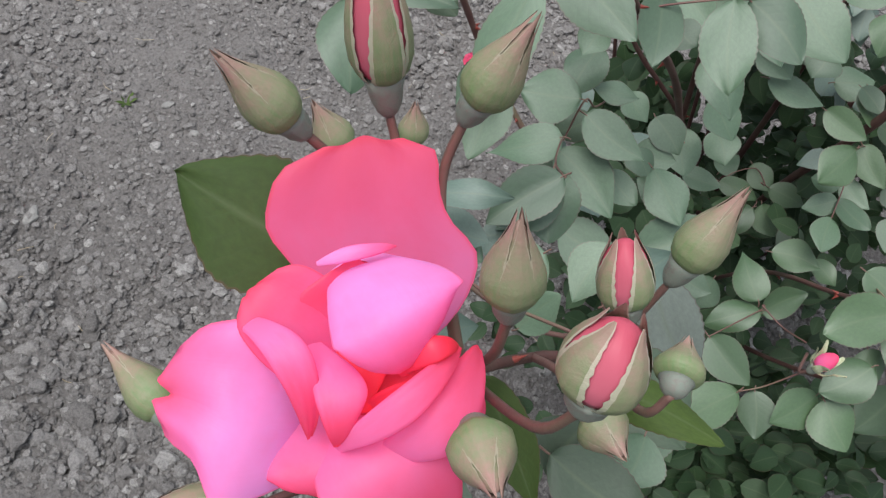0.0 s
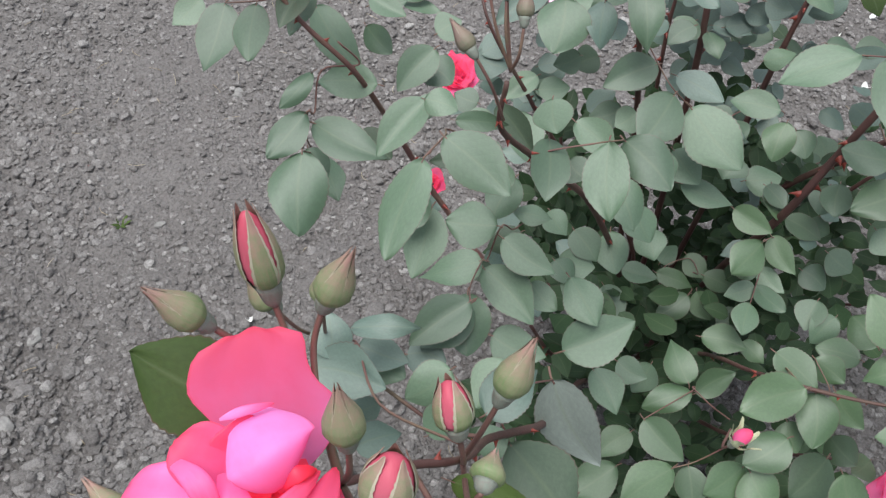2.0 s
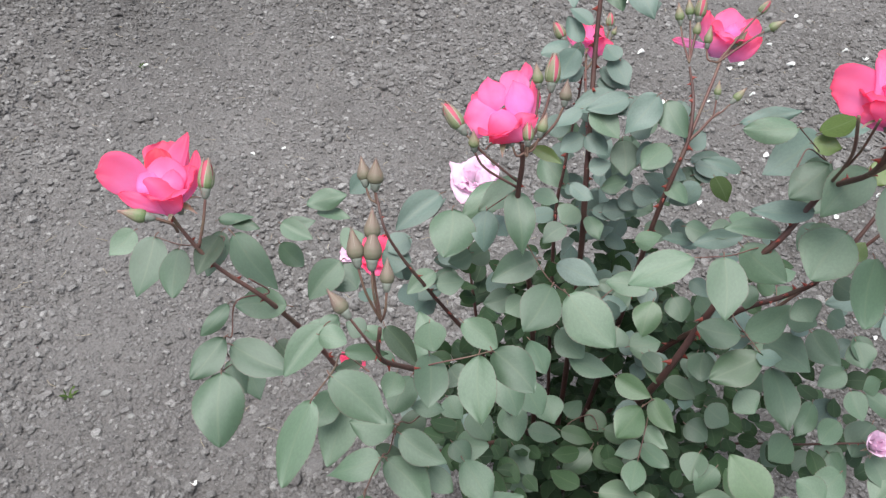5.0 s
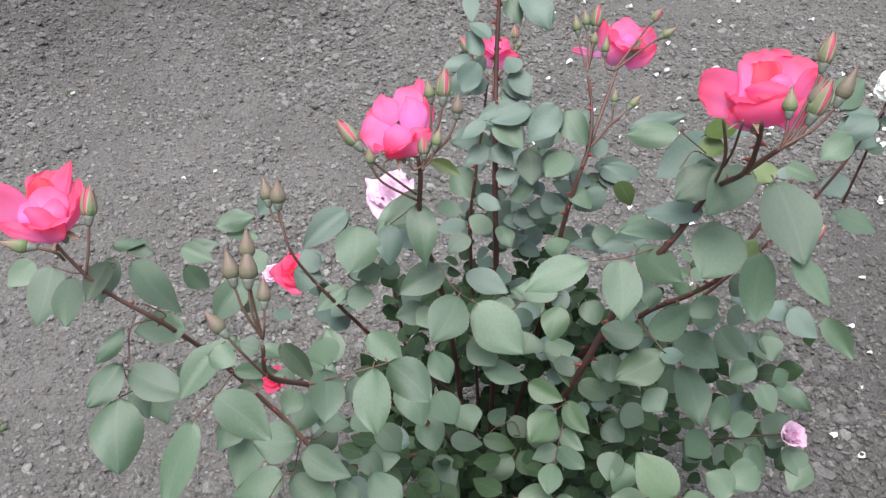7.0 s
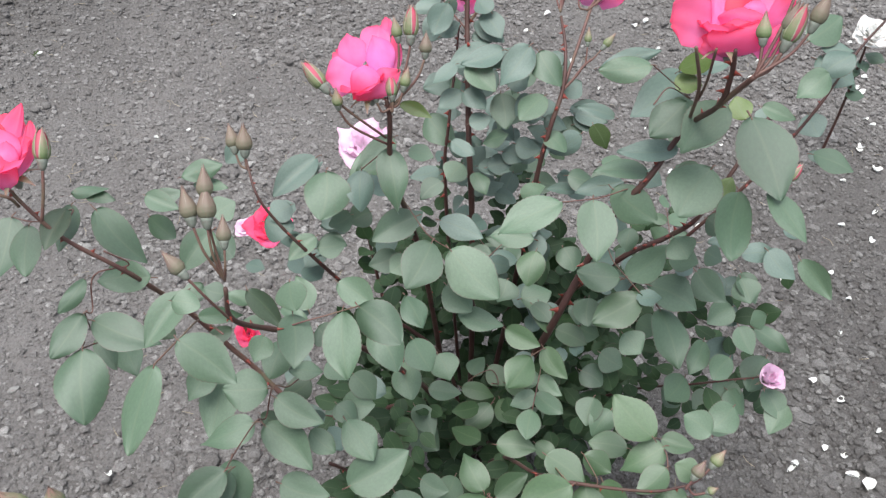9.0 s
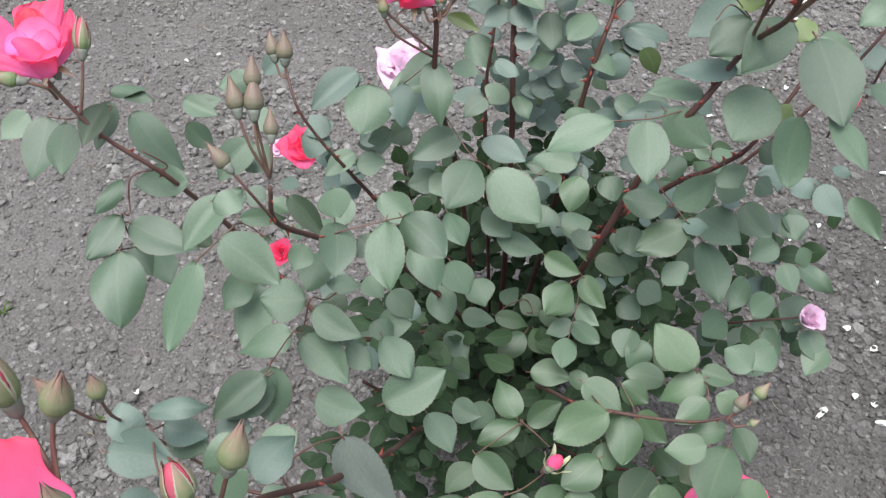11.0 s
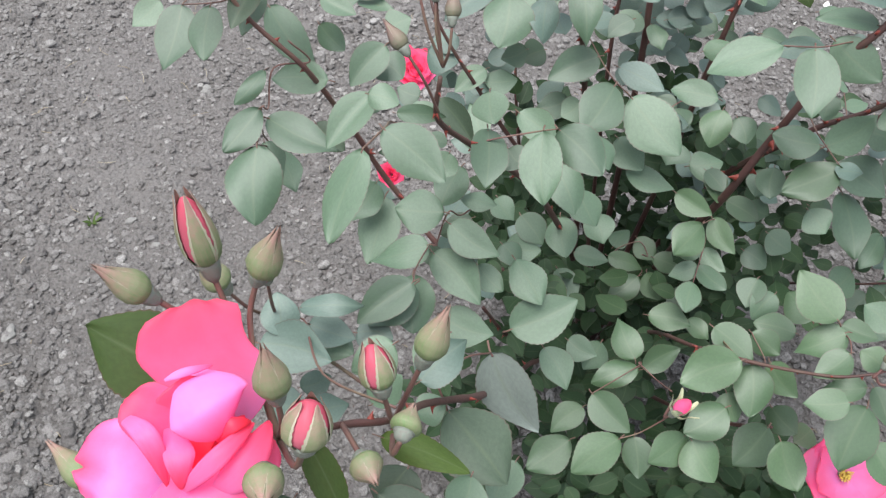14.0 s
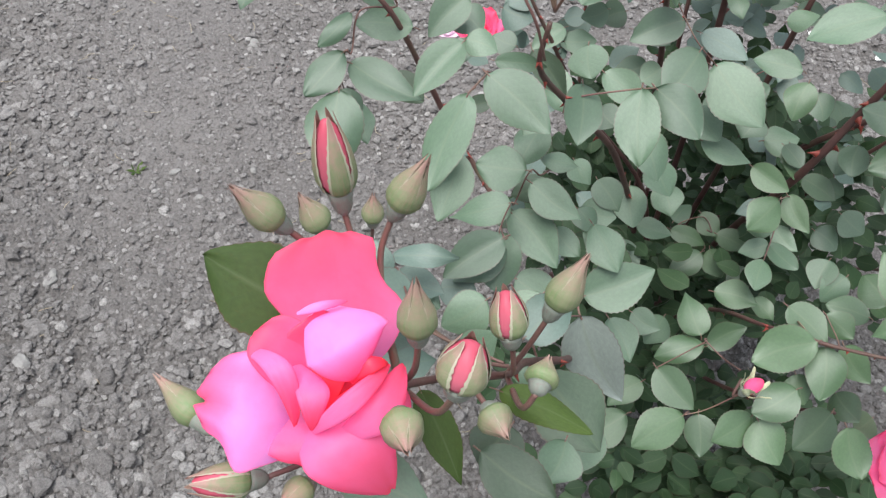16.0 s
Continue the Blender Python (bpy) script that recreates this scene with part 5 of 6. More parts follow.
CORE = [(90 * k + 20, .030, .020, 40, 50, 1.1, 6, .002) for k in range(4)]
left_rose = bloom((-.030, .530, .945), (-.22, .10, .97), CORE, PINK, "half-open bright pink rose on a slender stem", 0.9, .4)
petal(left_rose, PINK, (-18.2, -1, -0), (-36.4, -2.7, 19.3), (-55.9, -3.9, 24.1), (0.32, 0.7, 0.64), (5.7, 12.1, 10.5), (7.3, 19.4, 16.2), 0.12, 2.4, 1.2)
petal(left_rose, PINK, (-11.7, 15.1, -3.4), (-14.3, 32.8, 8), (-16.7, 47.6, 19.1), (0.96, 0.25, -0.1), (12.1, 15.5, 19), (12.1, 18.1, 19), 0.16, 1.3, 1.3)
petal(left_rose, PINK, (-8.6, 12.7, -1.1), (-1.4, 29.2, 14.3), (2.2, 49, 28.6), (0.93, 0.01, -0.36), (12.9, 14.6, 12.9, 9.4, 4.3), (5.2, 6, 5.2, 3.9, 2.6), -0.08, 1.3, 0.4)
petal(left_rose, PINK, (-2.1, -1.9, -1.3), (11.1, 10.4, 10.2), (12.5, 30.6, 25.7), (0.9, -0.07, -0.43), (5.1, 5.9, 4.2), (5.1, 5.9, 3.8), 0.2, 0.8, 0.4)
petal(left_rose, CRIMSON, (-12.8, 13.2, 1.1), (-15.9, 21.3, 11.4), (-19.7, 33.3, 23), (0.93, 0.36, 0.02), (7.6, 10.2, 10.2), (7.6, 11, 10.2), 0.2, 1.3, 0.4)
petal(left_rose, ORCHID, (-7.5, -1.5, 1.3), (-6.4, 4.4, 18.2), (-13.1, 24.3, 22.8), (0.95, 0.29, -0.06), (9.1, 14.9, 12.4), (9.1, 15.8, 14.9), -0.2, 1.7, 0.8)
petal(left_rose, REVERSE, (-14.1, -7, 5.6), (-16.4, -4.5, 16.9), (-20.7, 11.7, 21.1), (0.93, 0.36, 0.02), (6.5, 9.8, 8.2), (6.5, 9.8, 8.2), -0.22, 1.6, 0.8)
petal(left_rose, ORCHID, (-3.5, -5.2, 4.9), (-0, -1.5, 16.9), (-1.9, 12.6, 20.8), (0.96, 0.14, -0.23), (5.8, 9.1, 6.6), (5.8, 9.1, 7.4), -0.25, 1.7, 0.4)
petal(left_rose, PINK, (-11.8, -9, -5.2), (-2.7, -12, 11), (3.8, 2.1, 13.1), (0.78, -0.24, -0.57), (14, 21.4, 20.5), (10.7, 14, 12.3), -0.18, 3.3, 0.8)
petal(left_rose, PINK, (-3.2, -8.5, -5), (-19.7, -18.5, 10.6), (-38.5, -13, 13.3), (0.24, 0.7, 0.68), (3.2, 5.7, 3.2), (4.9, 7.3, 4.9), -0.12, 0.8, 0.8)
middle_rose = bloom((.240, .722, .885), (-.34, .02, .94), CORE, PINK, "full bright pink rose beside red-tipped buds", 1.0, .4)
petal(middle_rose, ORCHID, (-4.4, 5.2, 6.2), (-26.6, 3.8, 14.3), (-41.3, 7, 9.4), (0.1, 0.59, 0.8), (7.8, 18.9, 12.2), (10, 21.1, 16.7), -0.16, 4.4, 1.1)
petal(middle_rose, PINK, (5.6, 8.2, 22), (-2.7, -8.3, 17), (-12.8, -10.6, -2.8), (-0.86, 0.37, 0.35), (16.5, 24.1, 14.3), (11, 16.5, 11), -0.22, 4.4, 1.1)
petal(middle_rose, ORCHID, (-4.9, 14.5, 22), (-16.4, 18.5, 35.7), (-20.4, 33.2, 44.6), (0.89, 0.2, 0.42), (7.7, 13.3, 8.8), (7.7, 15.5, 13.3), -0.2, 3.3, 1.1)
petal(middle_rose, PINK, (-7, 20.1, 12.4), (-25.1, 23.2, 23.7), (-32.1, 31.1, 26.5), (0.59, 0.44, 0.68), (7.8, 11.2, 7.8), (7.8, 14.6, 10.1), -0.1, 2.8, 1.1)
petal(middle_rose, ORCHID, (9.4, 26.1, 19.8), (9.8, 36.8, 37.5), (11.6, 49.7, 45.1), (0.99, -0.12, 0.01), (11.2, 16.8, 14.6), (9, 13.4, 7.8), 0.12, 3.4, 1.1)
petal(middle_rose, PINK, (17, 39.2, 35.2), (19.2, 44.7, 46.3), (18.3, 54.1, 52), (0.99, -0.11, 0.01), (3.4, 5.6, 5), (3.4, 6.2, 4.5), -0.2, 1.7, 0.6)
petal(middle_rose, PINK, (16.7, 10.9, 10.7), (27.1, 17.2, 27.5), (25.8, 37.8, 44.8), (0.97, -0.2, -0.11), (5.6, 7.8, 4.4), (4.4, 6.7, 3.3), -0.2, 1.7, 0.6)
petal(middle_rose, REVERSE, (14.9, 6.1, 14), (11.3, 12.5, 35.5), (5, 28.9, 46.3), (0.97, 0.06, 0.24), (9.9, 14.3, 7.7), (8.8, 15.4, 11), -0.3, 3.3, 0.5)
petal(middle_rose, PINK, (7.9, -0.3, 0.9), (19.6, -3, 17.7), (31.6, 5.9, 23.1), (0.66, -0.5, -0.56), (9.9, 13.2, 7.7), (5.5, 9.9, 5.5), -0.2, 2.8, 1.1)
wide_rose = bloom((.519, .585, 1.034), (-.12, .34, .93), CORE, PINK, "wide-open bright pink rose among green buds", 1.0, .4)
petal(wide_rose, PINK, (13.1, -0.2, -6), (-23.4, 11, 6.6), (-42.3, 18.6, 3.6), (0.25, 0.45, 0.86), (7.1, 15.9, 15.9), (13.2, 22, 21.2), 0.1, 2.6, 1.3)
petal(wide_rose, ORCHID, (-11.1, 4.4, 10), (-12.8, 10.8, 24.3), (-14.6, 24.6, 33.9), (0.92, -0.27, 0.29), (3.9, 3.5, 3.9), (3.9, 6, 10.4), -0.3, 1.3, 0.4)
petal(wide_rose, PINK, (16.8, 25.5, 12), (16.5, 40.2, 22.2), (16.5, 50.4, 29.9), (0.92, -0.27, 0.29), (15.1, 16.9, 20.4), (15.1, 18.6, 21.3), 0.12, 1.3, 1.3)
petal(wide_rose, PINK, (33.7, 15, 13), (37.5, 26, 24.8), (41.2, 35.1, 33.5), (0.89, -0.45, 0.01), (16.5, 19.1, 21.7), (12.1, 17.3, 19.1), 0.12, 2.2, 1.3)
petal(wide_rose, PINK, (32.1, -1.1, 11.1), (35.5, 0.5, 27.9), (44, 8.4, 38.6), (0.79, -0.56, -0.24), (6.7, 9.2, 8.4), (6.7, 8.4, 6.7), -0.15, 1.7, 0.8)
petal(wide_rose, CRIMSON, (9.5, 14.7, 5.8), (8.4, 25.9, 18), (7.6, 36.9, 26.1), (0.92, -0.27, 0.29), (12.3, 14.9, 14.9), (12.3, 15.8, 16.7), 0.15, 1.3, 0.9)
petal(wide_rose, ORCHID, (18.1, 1.7, 16.4), (14.9, 3.1, 28), (19.2, 11.3, 31.8), (0.91, -0.4, 0.09), (6.8, 9.3, 6.8), (6.8, 9.3, 7.6), -0.3, 1.3, 0.4)
petal(wide_rose, PINK, (6.7, -4.2, 10.6), (4.3, -4.4, 24.2), (6.9, 5.1, 28.7), (0.91, -0.39, 0.11), (16, 19.4, 19.4), (16, 18.6, 16.9), -0.2, 3.0, 0.8)
petal(wide_rose, PINK, (9.4, -10.9, -5.3), (-1.8, -15.9, 13.9), (-1.2, -2.5, 22.9), (0.91, -0.23, 0.36), (16.9, 21.1, 22.8), (16.9, 21.9, 24.5), -0.16, 3.0, 0.8)
petal(wide_rose, PINK, (19.6, -9.8, -3.7), (26.4, -19.9, 13.8), (42, -10.3, 24.5), (0.58, -0.63, -0.51), (5.8, 8.3, 6.7), (6.7, 9.2, 6.7), -0.15, 1.7, 0.8)
petal(wide_rose, PINK, (25.8, -1.8, -2.6), (30.3, -1.6, 13), (36.8, 5.9, 21.4), (0.78, -0.57, -0.25), (11.9, 13.6, 11.9), (10.2, 11.9, 11.9), 0.1, 1.7, 0.9)
petal(wide_rose, PINK, (5.7, -3.8, -9.2), (-11.9, -1.6, -3.7), (-22.2, 9.3, -3), (0.32, 0.41, 0.86), (6.1, 8.8, 6.1), (6.1, 10.5, 7.9), -0.1, 1.3, 0.9)
far_rose = bloom((.527, .972, .860), (.05, .05, .99), CORE, PINK, "bright pink rose in a cluster of buds", 1.0, .4)
petal(far_rose, ORCHID, (-25.4, 4.1, -7), (-47, 6.5, -6.7), (-63.9, 14.3, -6.9), (0.1, 0.48, 0.87), (2.8, 4.3, 2.8), (3.6, 6.4, 5), -0.1, 1.4, 0.7)
petal(far_rose, PINK, (-11.2, 9.1, -7.1), (-23.9, 20.1, 8.9), (-22.3, 34.2, 25.8), (0.93, -0.11, 0.34), (7.1, 9.9, 7.1), (7.1, 11.3, 9.9), 0.1, 2.8, 1.4)
petal(far_rose, ORCHID, (3.5, 8.3, -0.3), (2.1, 17.7, 19.2), (4.5, 32, 32.7), (0.96, -0.25, 0.1), (14, 19.6, 16.8), (14, 19.6, 16.8), -0.15, 4.2, 1.4)
petal(far_rose, PINK, (19.1, 6.5, -2.9), (27.4, 12, 15.2), (34.2, 21, 26.3), (0.86, -0.43, -0.26), (9.8, 14, 11.2), (8.4, 12.6, 9.8), 0.1, 2.8, 1.4)
petal(far_rose, PINK, (2.6, -8.2, -12.6), (18.2, -14.4, 3.9), (38, -7.9, 15.9), (0.55, -0.55, -0.64), (9.7, 13.8, 9.7), (8.3, 12.5, 8.3), -0.15, 3.5, 1.4)
petal(far_rose, ORCHID, (-4.6, -9, -14), (-10.5, -10.9, 6.4), (-11.7, 2.2, 17.9), (0.96, -0.18, 0.23), (13.9, 20.8, 16.7), (13.9, 20.8, 16.7), -0.22, 4.9, 1.4)
petal(far_rose, REVERSE, (4.9, -1, 1.1), (3, 1.1, 15.9), (6.5, 11.9, 24.1), (0.96, -0.28, 0.05), (6.9, 11.1, 6.9), (6.9, 11.1, 6.9), -0.3, 2.8, 0.7)
petal(far_rose, PINK, (9.4, -9.7, -11.5), (9.2, -8.9, 4.3), (10.4, -0.2, 13.7), (0.96, -0.29, 0.03), (9.7, 13.9, 9.7), (8.3, 11.1, 8.3), -0.2, 2.8, 0.7)
leafy_rose = bloom((.382, 1.09, .78), (0, .05, .99), CORE, PINK, "bright pink rose behind leaves", 0.9, .4)
petal(leafy_rose, ORCHID, (-1.3, -11.1, -11.2), (-10.4, -7.4, 2.6), (-19.6, 3.4, 8.5), (0.81, 0.2, 0.56), (7.9, 13.4, 9.5), (7.9, 11.9, 9.5), -0.15, 3.2, 1.6)
petal(leafy_rose, PINK, (0.2, -11.3, -11.1), (16.4, -12.1, 1.7), (34.3, -7.6, 4.1), (0.42, -0.51, -0.75), (7.9, 11.8, 10.3), (7.9, 11.8, 8.7), -0.15, 3.2, 1.6)
petal(leafy_rose, ORCHID, (3.2, 1.7, -4.2), (1.5, 8.1, 10), (-3.2, 19.1, 19.6), (0.97, -0.01, 0.24), (4.8, 7.2, 4.8), (4.8, 8, 4.8), -0.2, 2.4, 0.8)
petal(leafy_rose, PINK, (9.1, 2, -6.1), (14.7, 5.3, 4.9), (21.2, 12.9, 11.5), (0.87, -0.35, -0.36), (6.4, 9.6, 6.4), (6.4, 9.6, 6.4), 0.1, 2.4, 0.8)
petal(leafy_rose, PINK, (-7, 1.1, -7.9), (-18.8, 6.9, 2.8), (-26.5, 15.9, 8.1), (0.74, 0.25, 0.62), (6.4, 9.6, 6.4), (6.4, 9.6, 6.4), 0.1, 2.4, 0.8)
bloom((0.106, 0.928, 0.490), (0, -.3, .95), [(a, b, c, d, e, f, g + 20, h * 2) for a, b, c, d, e, f, g, h in rose_petals(17, 76, 40)], PINK, "deep pink rose low inside the bush", .8, .2, 0, (0, 3))
bloom((.092, .735, .495), (-.2, -.5, .85), rose_petals(18, 50, 30), PINK, "deep pink rose half hidden under leaves", .46, 1.2)
bloom((.240, .98, .60), (-.1, -.3, .93), [(a, b, c, d, e, f, g + 25, h * 2.6) for a, b, c, d, e, f, g, h in rose_petals(21, 84, 50)], LILAC, "faded pale lilac rose with loose petals", .95, .9)
bloom((.615, .424, .426), (-.05, -.45, .9), [(72 * k + 8, .044, .030, 55, 84, 1.6, 14, .003) for k in range(5)] + [(72 * k + 40, .038, .024, 40, 66, 1.4, 10, .003) for k in range(5)],
      ORCHID, "fully open pink rose with golden stamens", 1.12, .3, 60)

bloom((0.065, 0.967, 0.457), (-.2, -.4, .9), rose_petals(23, 70, 40), LILAC, "faded pale pink rose low inside the bush", .4, .9)

# ---- near bud cluster ----
J, K, Y, N = (.0725, .180, .990), (0.084, 0.160, 0.960), (0.130, 0.196, 0.915), (.050, .300, .830)
bud((0.0373, 0.1874, 1.0129), (0.0203, 0.1822, 1.0397), 1.02, "shut", "closed green rose bud with reddish tip", J)
bud((0.0540, 0.2042, 1.0060), (0.0455, 0.2116, 1.0489), 0.86, "ajar", "rose bud with pink petals showing between sepals", J)
bud((0.0723, 0.1971, 1.0158), (0.0829, 0.1999, 1.0484), 1.01, "shut", "closed green rose bud with reddish tip", J)
bud((0.0889, 0.1507, 1.0092), (0.0851, 0.1550, 1.0411), 1.06, "shut", "plump closed green rose bud", K)
bud((0.1256, 0.1781, 0.9694), (0.1179, 0.1891, 0.9935), 1.40, "ajar", "rose bud with pink petals showing between sepals", Y)
bud((0.1393, 0.1974, 0.9629), (0.1487, 0.2077, 0.9964), 1.04, "shut", "closed green rose bud with long tip", Y)
bud((0.1025, 0.1257, 1.0241), (0.1045, 0.1342, 1.0460), 1.76, "ajar", "fat rose bud splitting to show pink", K)
bud((0.015, 0.137, 0.942), (-0.013, 0.156, 0.945), 1.0, "shut", "closed green rose bud with reddish tip", K)
bud((0.0322, 0.2748, 0.8921), (0.0183, 0.2764, 0.9213), 1.27, "shut", "small closed green rose bud", N, .001)
bud((0.0576, 0.2633, 0.9207), (0.0566, 0.2659, 0.9429), 1.27, "shut", "tiny closed green rose bud", N, .001)
bud((0.0854, 0.1331, 0.9940), (0.0906, 0.1129, 1.0085), 1.46, "shut", "round pale green rose bud", K)
bud((0.1340, 0.1532, 0.9813), (0.1380, 0.1693, 0.9822), 1.99, "shut", "round closed green rose bud", Y)
bud((0.1174, 0.1556, 0.9633), (0.1262, 0.1407, 0.9687), 1.97, "shut", "round closed rose bud with pale tip", (0.107, 0.182, 0.933))
bud((0.040, 0.121, 0.946), (0.015, 0.110, 0.958), 1.2, "ajar", "rose bud with pink petals showing between sepals", K)
bud((0.057, 0.123, 0.944), (0.048, 0.108, 0.956), 1.4, "shut", "round pale green rose bud", K)
stem("flower_stalk", [J, (0.078, 0.170, 0.975), K], .0016, .0019, SHOOT, "", 6)
stem("flower_stalk", [N, (.085, .298, .785), (.135, .270, .790), (0.186, 0.293, 0.770)], .0012, .0014, SHOOT, "", 6)

stem("flower_stalk", [(.060, .152, .962), (.070, .148, .966), K], .0018, .002, SHOOT, "", 6)

# ---- bud cluster over the middle ----
C = (.138, .418, .945)
bud((.130, .428, .984), (.129, .446, 1.008), 1.1, "shut", "closed brownish green rose bud", C, .0009)
bud((.141, .418, .975), (.140, .433, .992), 1.1, "shut", "closed brownish green rose bud", C, .0009)
bud((.121, .428, .986), (.115, .443, 1.008), 1.1, "shut", "closed brownish green rose bud", C, .0009)
bud((.129, .440, .995), (.128, .455, 1.016), 1.1, "shut", "closed brownish green rose bud", C, .0009)
bud((.118, .402, .964), (.102, .413, .979), 1.1, "shut", "closed brownish green rose bud", (.138, .410, .915), .0009)

# ---- buds beside the outer blooms ----
bud((-.006, .528, .949), (-.006, .547, .974), 1.0, "ajar", "rose bud with pink petals showing between sepals", (-.012, .512, .912))
bud((-.040, .508, .944), (-.066, .506, .951), 1.1, "shut", "closed green rose bud", (-.03, .522, .918))
M = (.262, .708, .876)
bud((.203, .714, .888), (.178, .732, .912), 1.0, "ajar", "rose bud with red petals showing", (.259, .712, .836))
bud((.212, .706, .874), (.209, .712, .896), 1.2, "shut", "closed green rose bud", (.260, .712, .828))
bud((.281, .735, .930), (.282, .754, .962), 1.0, "ajar", "slender rose bud with red petals", M)
bud((.295, .727, .920), (.296, .739, .943), 1.2, "shut", "closed brownish green rose bud", M)
bud((.264, .708, .884), (.262, .719, .905), 1.25, "ajar", "rose bud with red petals showing", M)
bud((.249, .709, .882), (.243, .719, .903), 1.1, "shut", "closed green rose bud", M)
bud((.270, .739, .930), (.265, .750, .952), 1.1, "shut", "closed green rose bud", M)
bud((.274, .712, .892), (.279, .723, .914), 1.1, "shut", "closed green rose bud", M)
R = (0.530, 0.546, 1.029)
stem("flower_stalk", [(0.532, 0.589, 0.970), (0.531, 0.566, 1.002), R], .0026, .0022, SHOOT, "", 7)
bud((.535, .560, 1.046), (.535, .573, 1.068), 1.15, "shut", "closed green rose bud", R)
bud((.549, .555, 1.044), (.560, .566, 1.079), .9, "ajar", "rose bud with pink petals showing between sepals", R, .0018)
bud((.564, .554, 1.062), (.574, .564, 1.092), .95, "shut", "closed brownish green rose bud", R)
bud((.553, .573, 1.080), (.558, .586, 1.108), .95, "ajar", "rose bud with pink petals showing between sepals", R)
bud((.548, .560, 1.052), (.556, .570, 1.080), .9, "shut", "closed brownish green rose bud", R)
stem("flower_stalk", [(0.487, 0.568, 1.040), (0.513, 0.595, 0.984), (0.540, 0.649, 0.911)], .0014, .0018, SHOOT, "", 6)
stem("flower_stalk", [(0.501, 0.563, 1.042), (0.515, 0.589, 0.994), (0.524, 0.612, 0.959)], .0011, .0013, SHOOT, "", 6)
T = (.474, .932, .855)
for foot, tip, state in (((.469, .986, .872), (.463, 1.0, .895), "shut"), ((.479, .987, .880), (.474, 1.0, .903), "shut"), ((.488, .984, .878), (.490, .998, .910), "ajar"),
                         ((.487, .974, .862), (.489, .985, .884), "shut"), ((.502, .965, .855), (.503, .978, .880), "shut"), ((.529, .958, .862), (.543, .964, .884), "shut"),
                         ((.551, .972, .900), (.563, .976, .920), "ajar"), ((.561, .959, .888), (.582, .960, .904), "shut")):
    bud(foot, tip, 1.05, state, "closed green rose bud" if state == "shut" else "rose bud with red petals showing", T if foot[0] < .495 else (.505, .925, .862))
stem("flower_stalk", [(.471, .847, .801), (.497, .90, .848), (.512, .935, .862), (.526, .965, .85)], .002, .0018, SHOOT, "", 6)
stem("flower_stalk", [(.471, .847, .801), (.484, .853, .815), (.493, .858, .827), (.502, .861, .836)], .002, .0016, SHOOT, "", 6)
for foot, tip, state in (((.351, 1.091, .775), (.334, 1.106, .798), "ajar"), ((.409, 1.095, .797), (.408, 1.107, .818), "ajar"), ((.413, 1.091, .789), (.418, 1.097, .803), "shut")):
    bud(foot, tip, 1.2, state, "rose bud with red petals showing" if state == "ajar" else "closed green rose bud", (.380, 1.06, .752))
bud((.114, .722, .80), (.113, .739, .831), 1.25, "shut", "closed brownish green rose bud", (.12, .715, .79))
bud((.104, .728, .800), (.097, .748, .824), 1.2, "shut", "small closed brownish rose bud", (.118, .716, .79))
bud((.548, .416, .655), (.560, .427, .672), 1.4, "shut", "closed brownish rose bud", (.545, .415, .648))
bud((.566, .424, .662), (.580, .434, .678), 1.4, "shut", "closed green rose bud", (.545, .415, .648))
bud((.562, .408, .645), (.572, .408, .654), 1.6, "shut", "small dark closed rose bud", (.545, .415, .648))
bud((.378, .392, .580), (.391, .396, .606), 1.25, "wide", "opening pink rosebud with folded-back sepals", (.39, .42, .56))
bud((.735, .755, .735), (.752, .765, .758), 1.1, "ajar", "rose bud with red petals showing", (.735, .76, .70))
bud((.497, .870, .846), (.498, .882, .864), 1.0, "shut", "thin closed rose bud", (.495, .858, .828), .001)
bud((.512, .864, .846), (.528, .874, .862), 1.0, "shut", "thin closed rose bud", (.50, .860, .833), .001)
bloom((.786, .681, .442), (.1, -.3, .95), rose_petals(31, 24, 8), LILAC, "small half-open pale lilac rose", .62, .5)

# ---- white rose beyond the bush ----
white = tagged(new("white_rose"), "white rose in bloom on a thin leafy cane", "rose")
white.location = (1.45, 1.72, 0)


def white_rose():
    global bush, ROOT
    keep, root = bush, ROOT
    bush, ROOT = white, Vector(white.location)
    stem("cane", [(1.45, 1.72, -.02), (1.44, 1.71, .15), (1.41, 1.68, .30), (1.40, 1.672, .36)], .004, .0025, CANE, "thin red cane", 7)
    bloom((1.40, 1.67, .37), (-.1, -.3, .95), [(a, b, c, d, e, f, g, h * 2) for a, b, c, d, e, f, g, h in rose_petals(41, 78, 44) + rose_petals(42, 60, 30)], WHITE, "full white rose", 1.05, .3)
    for k in range(7):
        a = 0.9 * k
        leaf(1.42, 1.69, .2 + .02 * k, 1.42 + .05 * math.cos(a), 1.69 + .05 * math.sin(a), .2 + .02 * k, .034)
    bush, ROOT = keep, root


white_rose()

